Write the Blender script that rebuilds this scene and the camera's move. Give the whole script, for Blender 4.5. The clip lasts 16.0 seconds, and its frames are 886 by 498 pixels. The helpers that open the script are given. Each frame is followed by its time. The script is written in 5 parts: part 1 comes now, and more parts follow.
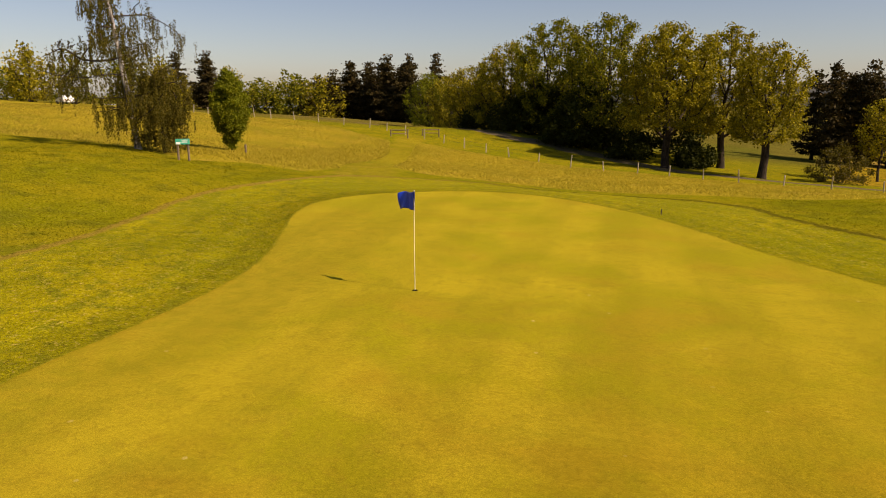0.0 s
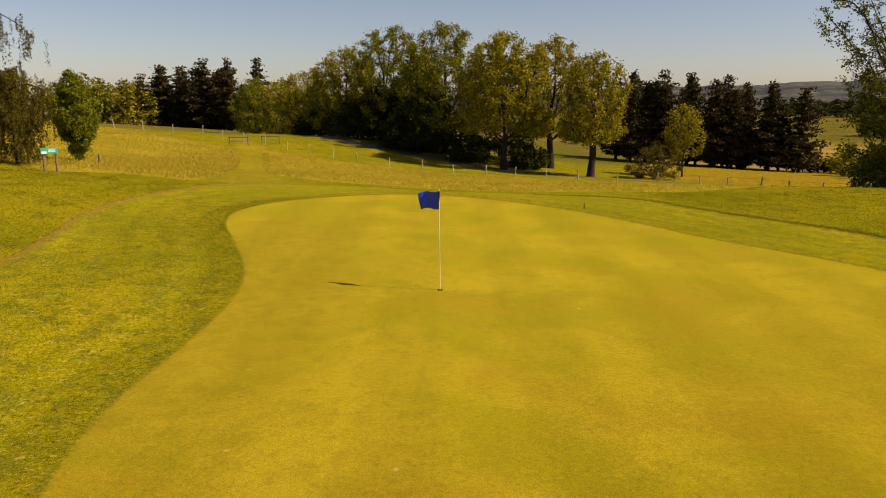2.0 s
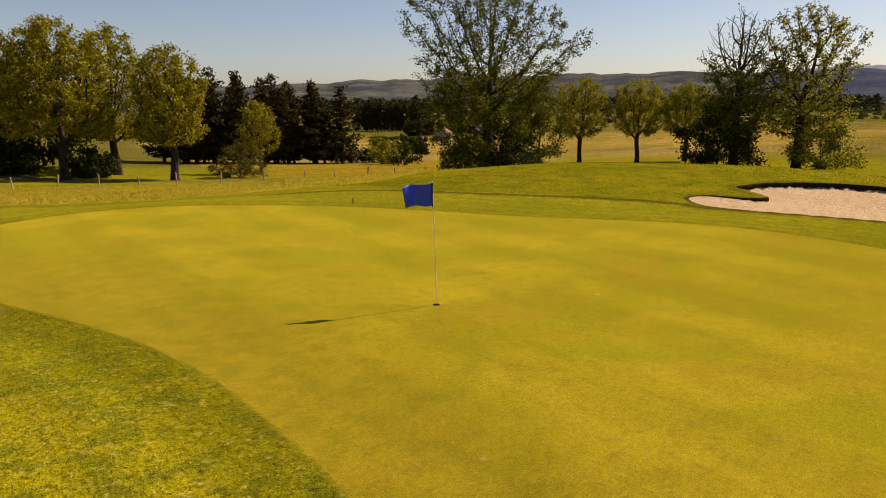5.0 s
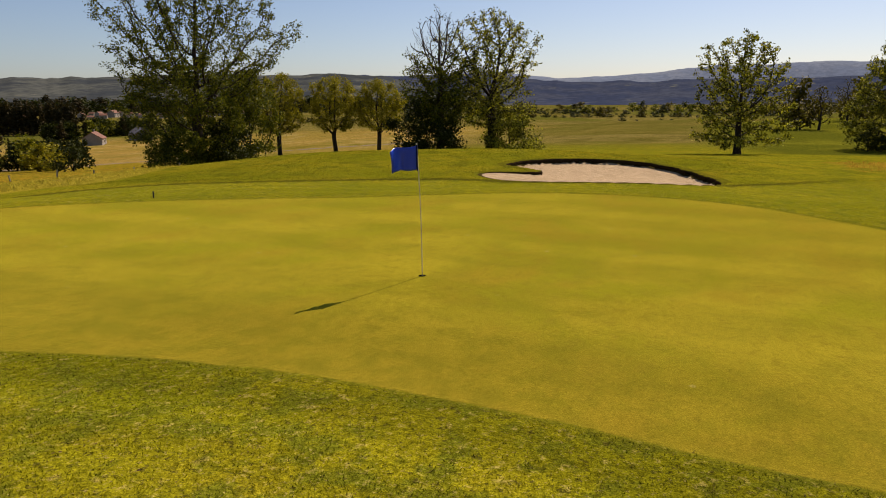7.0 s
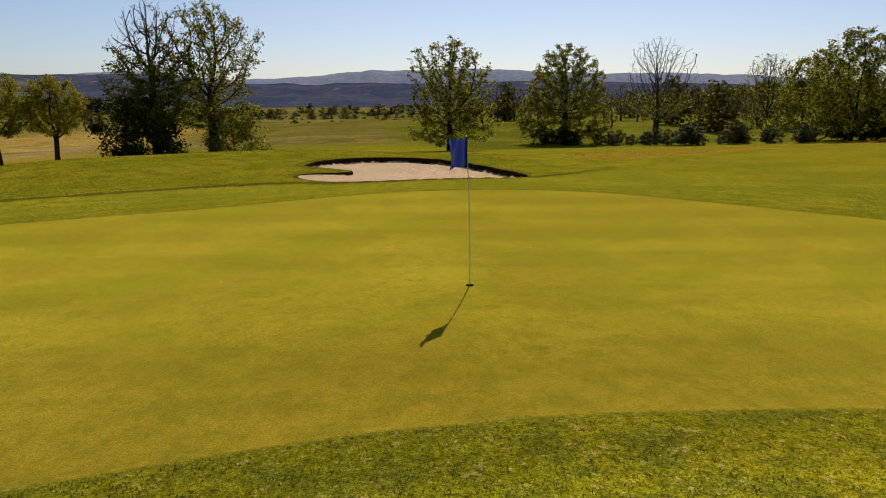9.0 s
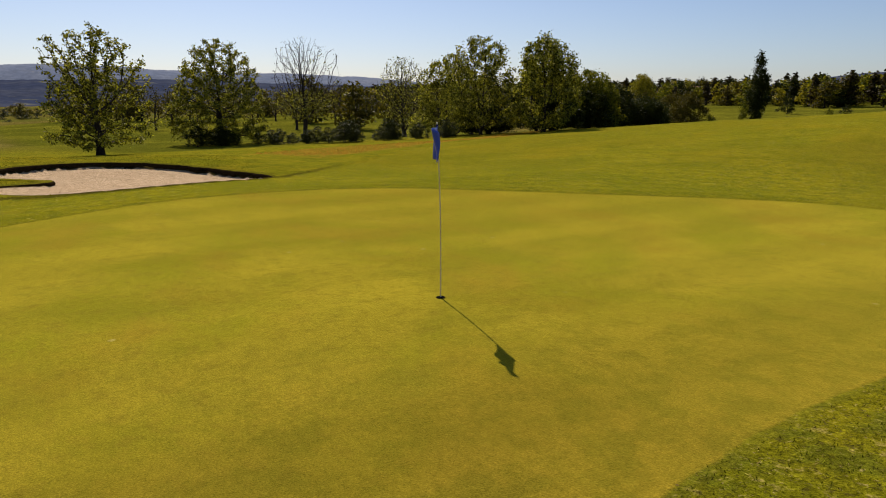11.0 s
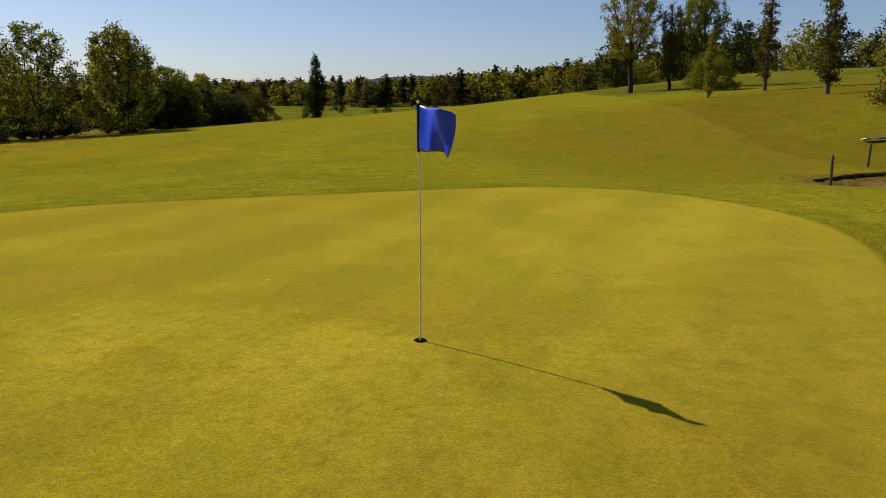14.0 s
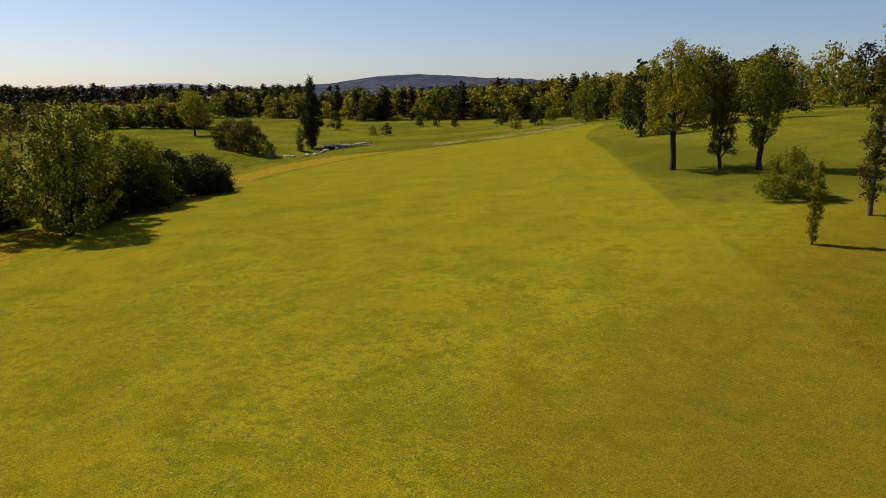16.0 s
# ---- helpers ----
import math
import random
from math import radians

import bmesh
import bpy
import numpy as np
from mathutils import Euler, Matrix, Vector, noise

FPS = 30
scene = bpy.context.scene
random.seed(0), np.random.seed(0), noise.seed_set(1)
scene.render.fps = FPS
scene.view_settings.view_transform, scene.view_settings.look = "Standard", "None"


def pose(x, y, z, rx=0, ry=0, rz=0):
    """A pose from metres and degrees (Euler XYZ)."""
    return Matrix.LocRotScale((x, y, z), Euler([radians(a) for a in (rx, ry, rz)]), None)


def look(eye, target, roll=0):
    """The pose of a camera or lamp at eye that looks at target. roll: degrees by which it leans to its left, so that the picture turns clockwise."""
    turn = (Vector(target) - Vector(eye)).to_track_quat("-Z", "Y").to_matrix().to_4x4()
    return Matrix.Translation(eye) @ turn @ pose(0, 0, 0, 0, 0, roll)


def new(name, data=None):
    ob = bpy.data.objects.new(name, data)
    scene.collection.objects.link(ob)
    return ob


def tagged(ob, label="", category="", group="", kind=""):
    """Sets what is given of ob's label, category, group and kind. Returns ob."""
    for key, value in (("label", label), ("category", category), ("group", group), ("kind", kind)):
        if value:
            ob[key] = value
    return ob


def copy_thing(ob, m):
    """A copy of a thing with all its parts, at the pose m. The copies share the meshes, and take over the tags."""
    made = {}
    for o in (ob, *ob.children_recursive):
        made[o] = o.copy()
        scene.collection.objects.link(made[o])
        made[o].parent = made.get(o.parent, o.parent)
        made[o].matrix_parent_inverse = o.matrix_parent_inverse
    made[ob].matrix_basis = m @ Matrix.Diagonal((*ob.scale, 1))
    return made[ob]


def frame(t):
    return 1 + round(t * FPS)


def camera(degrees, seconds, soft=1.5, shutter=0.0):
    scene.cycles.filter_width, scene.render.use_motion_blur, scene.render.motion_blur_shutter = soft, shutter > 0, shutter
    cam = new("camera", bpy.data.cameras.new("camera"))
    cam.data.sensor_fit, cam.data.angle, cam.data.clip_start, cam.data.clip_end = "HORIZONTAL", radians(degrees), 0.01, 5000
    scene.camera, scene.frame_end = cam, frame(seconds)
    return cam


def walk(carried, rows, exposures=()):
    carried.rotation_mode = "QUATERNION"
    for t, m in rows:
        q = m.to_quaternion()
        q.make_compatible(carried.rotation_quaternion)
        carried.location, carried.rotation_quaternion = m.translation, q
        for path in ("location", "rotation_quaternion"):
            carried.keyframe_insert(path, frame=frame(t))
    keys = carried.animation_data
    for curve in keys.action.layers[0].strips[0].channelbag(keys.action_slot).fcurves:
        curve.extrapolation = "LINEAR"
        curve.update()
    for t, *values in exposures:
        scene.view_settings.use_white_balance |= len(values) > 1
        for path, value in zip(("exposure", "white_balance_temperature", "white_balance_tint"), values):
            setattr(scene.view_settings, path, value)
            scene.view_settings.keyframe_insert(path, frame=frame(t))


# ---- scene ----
cam = camera(64.51, 16.0, soft=1.0)
PATH = [
    (0.0, pose(4.271, -13.736, 4.120, 77.493, -0.016, 14.910)),
    (0.5, pose(3.388, -13.791, 4.089, 77.726, -0.005, 12.065)),
    (1.0, pose(2.470, -14.017, 4.060, 77.877, 0.005, 8.840)),
    (1.5, pose(1.346, -14.319, 4.034, 77.975, -0.006, 4.481)),
    (2.0, pose(-0.058, -14.409, 3.975, 78.025, -0.027, -0.465)),
    (2.5, pose(-1.679, -14.236, 3.922, 78.025, -0.009, -5.709)),
    (3.0, pose(-3.067, -13.624, 3.904, 77.984, 0.090, -11.644)),
    (3.5, pose(-4.233, -12.502, 3.885, 77.922, 0.192, -18.541)),
    (4.0, pose(-5.161, -11.292, 3.820, 77.930, 0.283, -25.168)),
    (4.5, pose(-6.155, -10.168, 3.688, 77.951, 0.356, -31.985)),
    (5.0, pose(-7.215, -9.130, 3.488, 77.985, 0.412, -38.991)),
    (5.5, pose(-8.227, -8.125, 3.265, 78.014, 0.443, -46.036)),
    (6.0, pose(-9.079, -7.098, 3.061, 78.020, 0.445, -52.966)),
    (6.5, pose(-9.656, -5.994, 2.919, 77.987, 0.409, -59.630)),
    (7.0, pose(-9.960, -4.815, 2.839, 77.915, 0.337, -66.028)),
    (7.5, pose(-10.029, -3.472, 2.787, 77.912, 0.256, -72.307)),
    (8.0, pose(-9.994, -2.084, 2.766, 77.957, 0.209, -78.351)),
    (8.5, pose(-9.991, -0.583, 2.720, 77.980, 0.176, -85.098)),
    (9.0, pose(-9.720, 0.778, 2.634, 78.003, 0.172, -92.373)),
    (9.5, pose(-9.267, 1.940, 2.565, 78.008, 0.142, -99.734)),
    (10.0, pose(-8.633, 2.903, 2.511, 77.996, 0.086, -107.180)),
    (10.5, pose(-7.887, 3.700, 2.464, 77.980, 0.022, -114.573)),
    (11.0, pose(-7.100, 4.364, 2.417, 77.975, -0.035, -121.774)),
    (11.5, pose(-6.343, 4.926, 2.359, 77.996, -0.067, -128.644)),
    (12.0, pose(-5.615, 5.387, 2.292, 78.041, -0.075, -135.182)),
    (12.5, pose(-4.874, 5.698, 2.265, 78.072, -0.054, -141.356)),
    (13.0, pose(-4.089, 5.862, 2.184, 78.082, -0.079, -147.656)),
    (13.5, pose(-3.390, 5.777, 2.153, 78.079, -0.121, -153.655)),
    (14.0, pose(-2.611, 5.476, 2.161, 78.060, -0.087, -156.423)),
    (14.3, pose(-1.968, 4.663, 2.708, 78.012, 0.031, -156.555)),
    (14.5, pose(-1.597, 4.075, 3.456, 77.983, 0.130, -156.526)),
    (14.7, pose(-1.030, 3.152, 4.380, 77.953, 0.213, -156.541)),
    (15.0, pose(0.037, 1.226, 5.902, 77.896, 0.297, -156.658)),
    (15.5, pose(2.046, -3.078, 8.400, 77.808, 0.248, -156.592)),
    (16.0, pose(4.797, -8.173, 11.094, 77.766, -0.006, -156.557)),
]
EXPOSURES = [(0.0, 0.54, 8300, 25), (4.0, 0.60, 8200, 23), (6.5, 0.38, 7100, 20), (9.0, 0.28, 6600, 17), (12.5, 0.28, 6450, 18), (14.0, 0.34, 6450, 18), (16.0, 0.42, 6700, 18)]
walk(cam, PATH, EXPOSURES)

# ---- light ----
SUN_AZ, SUN_EL = radians(-11.8), radians(44.3)
sun_dir = Vector((math.cos(SUN_EL) * math.cos(SUN_AZ), math.cos(SUN_EL) * math.sin(SUN_AZ), math.sin(SUN_EL)))
sun = new("sun", bpy.data.lights.new("sun", "SUN"))
sun.data.energy, sun.data.angle, sun.data.color = 5.0, radians(0.53), (1.0, 0.93, 0.80)
sun.matrix_world = look(sun_dir * 50, (0, 0, 0))

world = bpy.data.worlds.new("sky")
scene.world = world
world.use_nodes = True
wn = world.node_tree
wn.nodes.clear()
sky = wn.nodes.new("ShaderNodeTexSky")
sky.sky_type, sky.sun_disc = "NISHITA", False
sky.sun_elevation = SUN_EL
sky.sun_rotation = math.pi / 2 - SUN_AZ
sky.altitude, sky.air_density, sky.dust_density, sky.ozone_density = 900, 1.0, 1.5, 4.5
bg = wn.nodes.new("ShaderNodeBackground")
bg.inputs["Strength"].default_value = 0.074
wo = wn.nodes.new("ShaderNodeOutputWorld")
wn.links.new(sky.outputs[0], bg.inputs[0])
wn.links.new(bg.outputs[0], wo.inputs[0])


# ---- materials ----
class Mat:
    """A small wrapper for building node materials."""

    def __init__(self, name, rough=0.85, spec=0.3):
        self.m = bpy.data.materials.new(name)
        self.m.use_nodes = True
        self.t = self.m.node_tree
        self.b = self.t.nodes["Principled BSDF"]
        self.b.inputs["Roughness"].default_value = rough
        self.b.inputs["Specular IOR Level"].default_value = spec
        self.co = None

    def node(self, kind, **kw):
        n = self.t.nodes.new(kind)
        for k, v in kw.items():
            if k in ("operation", "blend_type", "data_type", "attribute_name", "feature", "noise_dimensions", "interpolation_type"):
                if k == "operation": n.operation = v
                elif k == "blend_type": n.blend_type = v
                elif k == "data_type": n.data_type = v
                elif k == "attribute_name": n.attribute_name = v
                elif k == "feature": n.feature = v
                elif k == "noise_dimensions": n.noise_dimensions = v
                elif k == "interpolation_type": n.interpolation_type = v
            else:
                n.inputs[k].default_value = v
        return n

    def link(self, a, b):
        self.t.links.new(a, b)

    def pos(self, scale=None):
        if self.co is None:
            self.co = self.node("ShaderNodeNewGeometry").outputs["Position"]
        if scale is None:
            return self.co
        v = self.node("ShaderNodeVectorMath", operation="MULTIPLY")
        self.link(self.co, v.inputs[0])
        v.inputs[1].default_value = scale
        return v.outputs[0]

    def noise(self, scale, detail=3.0, rough=0.55, stretch=None, distortion=0.0):
        n = self.node("ShaderNodeTexNoise", Scale=scale, Detail=detail, Roughness=rough, Distortion=distortion)
        self.link(self.pos(stretch), n.inputs["Vector"])
        return n.outputs["Fac"]

    def map(self, v, a, b, lo=0.0, hi=1.0, smooth=True):
        n = self.node("ShaderNodeMapRange")
        n.interpolation_type = "SMOOTHSTEP" if smooth else "LINEAR"
        self.link(v, n.inputs[0])
        for i, x in zip((1, 2, 3, 4), (a, b, lo, hi)):
            n.inputs[i].default_value = x
        return n.outputs[0]

    def math(self, op, a, b):
        n = self.node("ShaderNodeMath", operation=op)
        for i, x in enumerate((a, b)):
            if isinstance(x, (int, float)): n.inputs[i].default_value = x
            else: self.link(x, n.inputs[i])
        return n.outputs[0]

    def mix(self, f, a, b, blend="MIX"):
        n = self.node("ShaderNodeMix", data_type="RGBA", blend_type=blend)
        for s, x in ((n.inputs[0], f), (n.inputs[6], a), (n.inputs[7], b)):
            if isinstance(x, (int, float)): s.default_value = x
            elif isinstance(x, tuple): s.default_value = (*x, 1)
            else: self.link(x, s)
        return n.outputs[2]

    def attr(self, name):
        return self.node("ShaderNodeAttribute", attribute_name=name).outputs["Fac"]

    def random(self):
        return self.node("ShaderNodeNewGeometry").outputs["Random Per Island"]

    def color(self, c):
        if isinstance(c, tuple): self.b.inputs["Base Color"].default_value = (*c, 1)
        else: self.link(c, self.b.inputs["Base Color"])
        return self

    def bump(self, h, strength=0.5, dist=0.02):
        n = self.node("ShaderNodeBump", Strength=strength, Distance=dist)
        self.link(h, n.inputs["Height"])
        self.link(n.outputs[0], self.b.inputs["Normal"])
        return self


def plain(name, c, c2=None, scale=8.0, rough=0.7, bump=0.3, spec=0.3):
    m = Mat(name, rough, spec)
    n = m.noise(scale, 4)
    m.color(m.mix(m.map(n, 0.3, 0.7), c, c2 or tuple(x * 0.7 for x in c)))
    return m.bump(n, bump).m


def leaf_mat(name, a, b, trans=0.32):
    """Leaves: sunlight comes through, colour varies from leaf to leaf."""
    m = Mat(name, 0.6, 0.06)
    # the power curve leaves a few leaves very bright, as painted sun sparkle
    c = m.mix(m.math("POWER", m.random(), 1.9), a, b)
    c = m.mix(m.map(m.noise(0.5, 2), 0.35, 0.65, 0.0, 0.35), c, tuple(x * 0.6 for x in a))
    m.color(c)
    tr = m.node("ShaderNodeBsdfTranslucent")
    m.link(m.mix(1.0, c, (1.0, 1.0, 0.45), "MULTIPLY"), tr.inputs[0])
    mx = m.node("ShaderNodeMixShader", Fac=trans)
    m.link(m.b.outputs[0], mx.inputs[1])
    m.link(tr.outputs[0], mx.inputs[2])
    m.link(mx.outputs[0], m.t.nodes["Material Output"].inputs[0])
    return m.m


def bark_mat(name, a, b, scale=6.0):
    m = Mat(name, 0.9, 0.15)
    n = m.noise(scale, 5, 0.65, (1, 1, 0.25))
    m.color(m.mix(m.map(n, 0.35, 0.65), a, b))
    return m.bump(n, 0.8, 0.03).m


M_bark = bark_mat("bark", (0.020, 0.015, 0.011), (0.055, 0.040, 0.028))
M_bark_pale = bark_mat("bark_grey", (0.07, 0.055, 0.042), (0.14, 0.115, 0.09))
M_birch = bark_mat("birch_bark", (0.06, 0.05, 0.04), (0.50, 0.46, 0.40), 3.0)
M_leaf = leaf_mat("leaf_green", (0.082, 0.098, 0.006), (0.370, 0.330, 0.024))
M_leaf_gold = leaf_mat("leaf_gold", (0.140, 0.130, 0.008), (0.480, 0.395, 0.030), 0.38)
# bright end raised so that backlit highlights are in the leaf colour
M_leaf_pale = leaf_mat("leaf_pale", (0.048, 0.053, 0.005), (0.60, 0.56, 0.065), 0.36)
M_leaf_ash = leaf_mat("leaf_ash", (0.050, 0.064, 0.005), (0.250, 0.236, 0.016), 0.28)
# dark foliage; for understorey and thicket bushes it also holds their shade
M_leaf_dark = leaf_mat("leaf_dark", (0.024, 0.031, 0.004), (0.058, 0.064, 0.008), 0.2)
M_leaf_birch = leaf_mat("leaf_birch", (0.060, 0.054, 0.007), (0.160, 0.124, 0.018), 0.3)
M_leaf_bright = leaf_mat("leaf_bright", (0.12, 0.145, 0.008), (0.215, 0.212, 0.015))
M_needle = leaf_mat("needles", (0.034, 0.029, 0.009), (0.085, 0.058, 0.02), 0.15)
M_wood = plain("weathered_wood", (0.20, 0.15, 0.09), (0.10, 0.075, 0.05), 12)
M_wood_dark = plain("dark_stake", (0.035, 0.028, 0.022), (0.06, 0.05, 0.04), 14)


# ---- terrain ----
RINGS = (13, 28, 50, 85, 150, 300, 700)
CONTOURS = np.array([
    [-0.25, -0.13, 0.07, 0.15, 0.11, 0.15, 0.32, 0.25, 0.02, -0.08, -0.02, -0.16],
    [-0.25, 0.03, -0.73, -1, 0.06, 1.67, 1.7, 1.2, 0.35, -0.06, -0.11, -0.66],
    [-1.81, -2.26, -3.37, -3.16, -0.6, 1.8, 2.7, 2.91, 3.35, 2.23, 0.5, -1.15],
    [-3.68, -4.72, -5.84, -4.42, 0.7, 3.5, 4.62, 5.18, 5.59, 3.7, 0.44, -2.64],
    [-5.3, -6.47, -9.55, -5.91, -0.4, 4.3, 6.25, 7.32, 8.55, 7.18, -1.09, -5.2],
    [-6.0, -12.18, -16.91, -9.9, -12.23, -1.46, 7.5, 9.69, 11.66, 8.11, -4.8, -4.0],
    [-17.0, -16.61, -17.41, -25.94, -34.65, -16.33, 9.5, 16.81, 16.78, 12.76, 6.0, 1.0]
])
GREEN = [(-4.5, -6), (-4.18, -3), (-4.2, -0.3), (-4.65, 2.1), (-6.1, 6), (-7.1, 8.5), (-7.5, 11), (-6.7, 13.2), (-5.1, 14.6),
         (-2.2, 15.9), (0.9, 15.2), (4.4, 12), (6.5, 8.6), (7.6, 6.2), (9.6, 3.4), (11, 1.2), (11.2, -2), (10.6, -4.2),
         (9.2, -6), (7.2, -7.8), (4.2, -10.7), (1.8, -12.4), (-0.6, -12.2), (-2.5, -10.8), (-3.9, -9)]
MOWN = [(-9.3, -9), (-9.9, -1), (-10, 1.5), (-11.1, 5), (-11.8, 8.5), (-11.7, 12), (-10.6, 16.5), (-9.8, 21), (-6, 22.8), (-3, 22.5),
        (3, 20), (8.7, 15.6), (9.4, 11), (13, 7.3), (14.4, 5), (14.3, 3.8), (15, 1.5), (16, -1.4), (16.9, -3.9), (18, -4.6), (23.5, -9.9),
        (34, -17), (46, -30), (58, -48), (65, -62), (74, -90), (79, -110), (78, -130), (75, -148), (60, -161), (51, -182), (46, -215), (42, -210), (35.6, -148), (26, -119), (17, -91), (11, -71), (6, -56),
        (2, -43), (-3, -30), (-6, -20), (-8, -14)]
BUNKER = [(15.5, 5.3), (14.5, 4.0), (14.6, 2.8), (15.0, 1.4), (16.0, -1.4), (16.8, -3.6), (18.0, -3.9), (20.0, -3.2), (22.3, -1.8), (23.9, 0.3),
          (24.1, 2.2), (23.2, 4.0), (21.2, 5.3), (19.3, 5.5), (18.7, 4.3), (17.9, 3.1), (17.0, 3.9), (16.7, 5.0)]
MEADOW_W = [(-75, 22), (-26, 21), (-17, 17), (-15, 19.5), (-11.8, 19.3), (-11.6, 23), (-14, 34), (-18, 50), (-22.5, 63), (-45, 80),
            (-100, 110), (-160, 120), (-160, 60)]
MEADOW_N = [(-9.6, 26.5), (-4.3, 24.5), (0, 23), (5, 21.5), (10, 20), (16.7, 22.2), (20, 24), (26, 30), (29, 42), (28, 51), (5, 60),
            (-8, 63), (-20.3, 67), (-16, 50), (-12.3, 36)]
MEADOW_E = [(25, 70), (36, 62), (46, 54), (58, 62), (82, 96), (72, 110), (58, 114), (38, 116), (30, 88)]
STRIP_E = [(27, -9.3), (38, -19), (50, -33), (60, -47), (67, -62), (75.5, -89), (80.5, -110), (79.5, -130), (77, -150), (90, -152), (93, -130), (91, -108), (84, -84),
           (70, -55), (56, -32), (46, -15), (38, -8)]
COURSE = [(80, -100), (66, -138), (52, -132), (30, -112), (14, -66), (-10, -70), (-60, -90), (-80, -260), (60, -345), (100, -400), (200, -420), (330, -330),
          (270, -190), (150, -125)]
DITCH = [(-5.2, -16.9), (-6.5, -17.2), (-8.0, -17.6), (-11.5, -18.6)]
GULLY = [(104, -84), (110, -110), (116, -140), (124, -170), (134, -192)]
SLOPE_E = [(70, -8), (110, 2), (260, 12), (330, -60), (300, -160), (200, -150), (110, -80), (86, -48)]
FENCE = [(-62, 84), (-46, 79), (-30, 76.5), (-21, 72), (-9, 65), (-1.7, 60), (5, 59), (14, 55.5), (24.5, 51), (27, 44), (29, 38), (33, 33)]


def smooth(f):
    f = np.clip(f, 0, 1)
    return f * f * (3 - 2 * f)


def signed(x, y, poly):
    """Signed distance to a closed outline, negative inside."""
    d = np.full(x.shape, 1e9)
    inside = np.zeros(x.shape, bool)
    for (ax, ay), (bx, by) in zip(poly, poly[1:] + poly[:1]):
        ex, ey = bx - ax, by - ay
        t = np.clip(((x - ax) * ex + (y - ay) * ey) / (ex * ex + ey * ey), 0, 1)
        d = np.minimum(d, np.hypot(x - ax - t * ex, y - ay - t * ey))
        inside ^= ((ay > y) != (by > y)) & (x < (bx - ax) * (y - ay) / (by - ay + 1e-12) + ax)
    return np.where(inside, -d, d)


def away(x, y, line):
    """Distance to an open line."""
    d = np.full(x.shape, 1e9)
    for (ax, ay), (bx, by) in zip(line, line[1:]):
        ex, ey = bx - ax, by - ay
        t = np.clip(((x - ax) * ex + (y - ay) * ey) / (ex * ex + ey * ey), 0, 1)
        d = np.minimum(d, np.hypot(x - ax - t * ex, y - ay - t * ey))
    return d


def rounded(poly, n=3):
    """Chaikin's corner cutting."""
    for _ in range(n):
        out = []
        for p, q in zip(poly, poly[1:] + poly[:1]):
            out += [(0.75 * p[0] + 0.25 * q[0], 0.75 * p[1] + 0.25 * q[1]), (0.25 * p[0] + 0.75 * q[0], 0.25 * p[1] + 0.75 * q[1])]
        poly = out
    return poly


GREEN_R, BUNKER_R, MOWN_R = rounded(GREEN, 2), rounded(BUNKER, 2), rounded(MOWN, 1)


def waves(x, y, size, seed=0):
    """Cheap smooth unevenness between -1 and 1."""
    r = np.random.RandomState(seed)
    v = 0
    for k in range(5):
        a, p = r.rand() * 6.28, r.rand() * 6.28
        w = 6.28 / size * (0.6 + r.rand())
        v = v + np.sin((x * math.cos(a) + y * math.sin(a)) * w + p)
    return v / 5


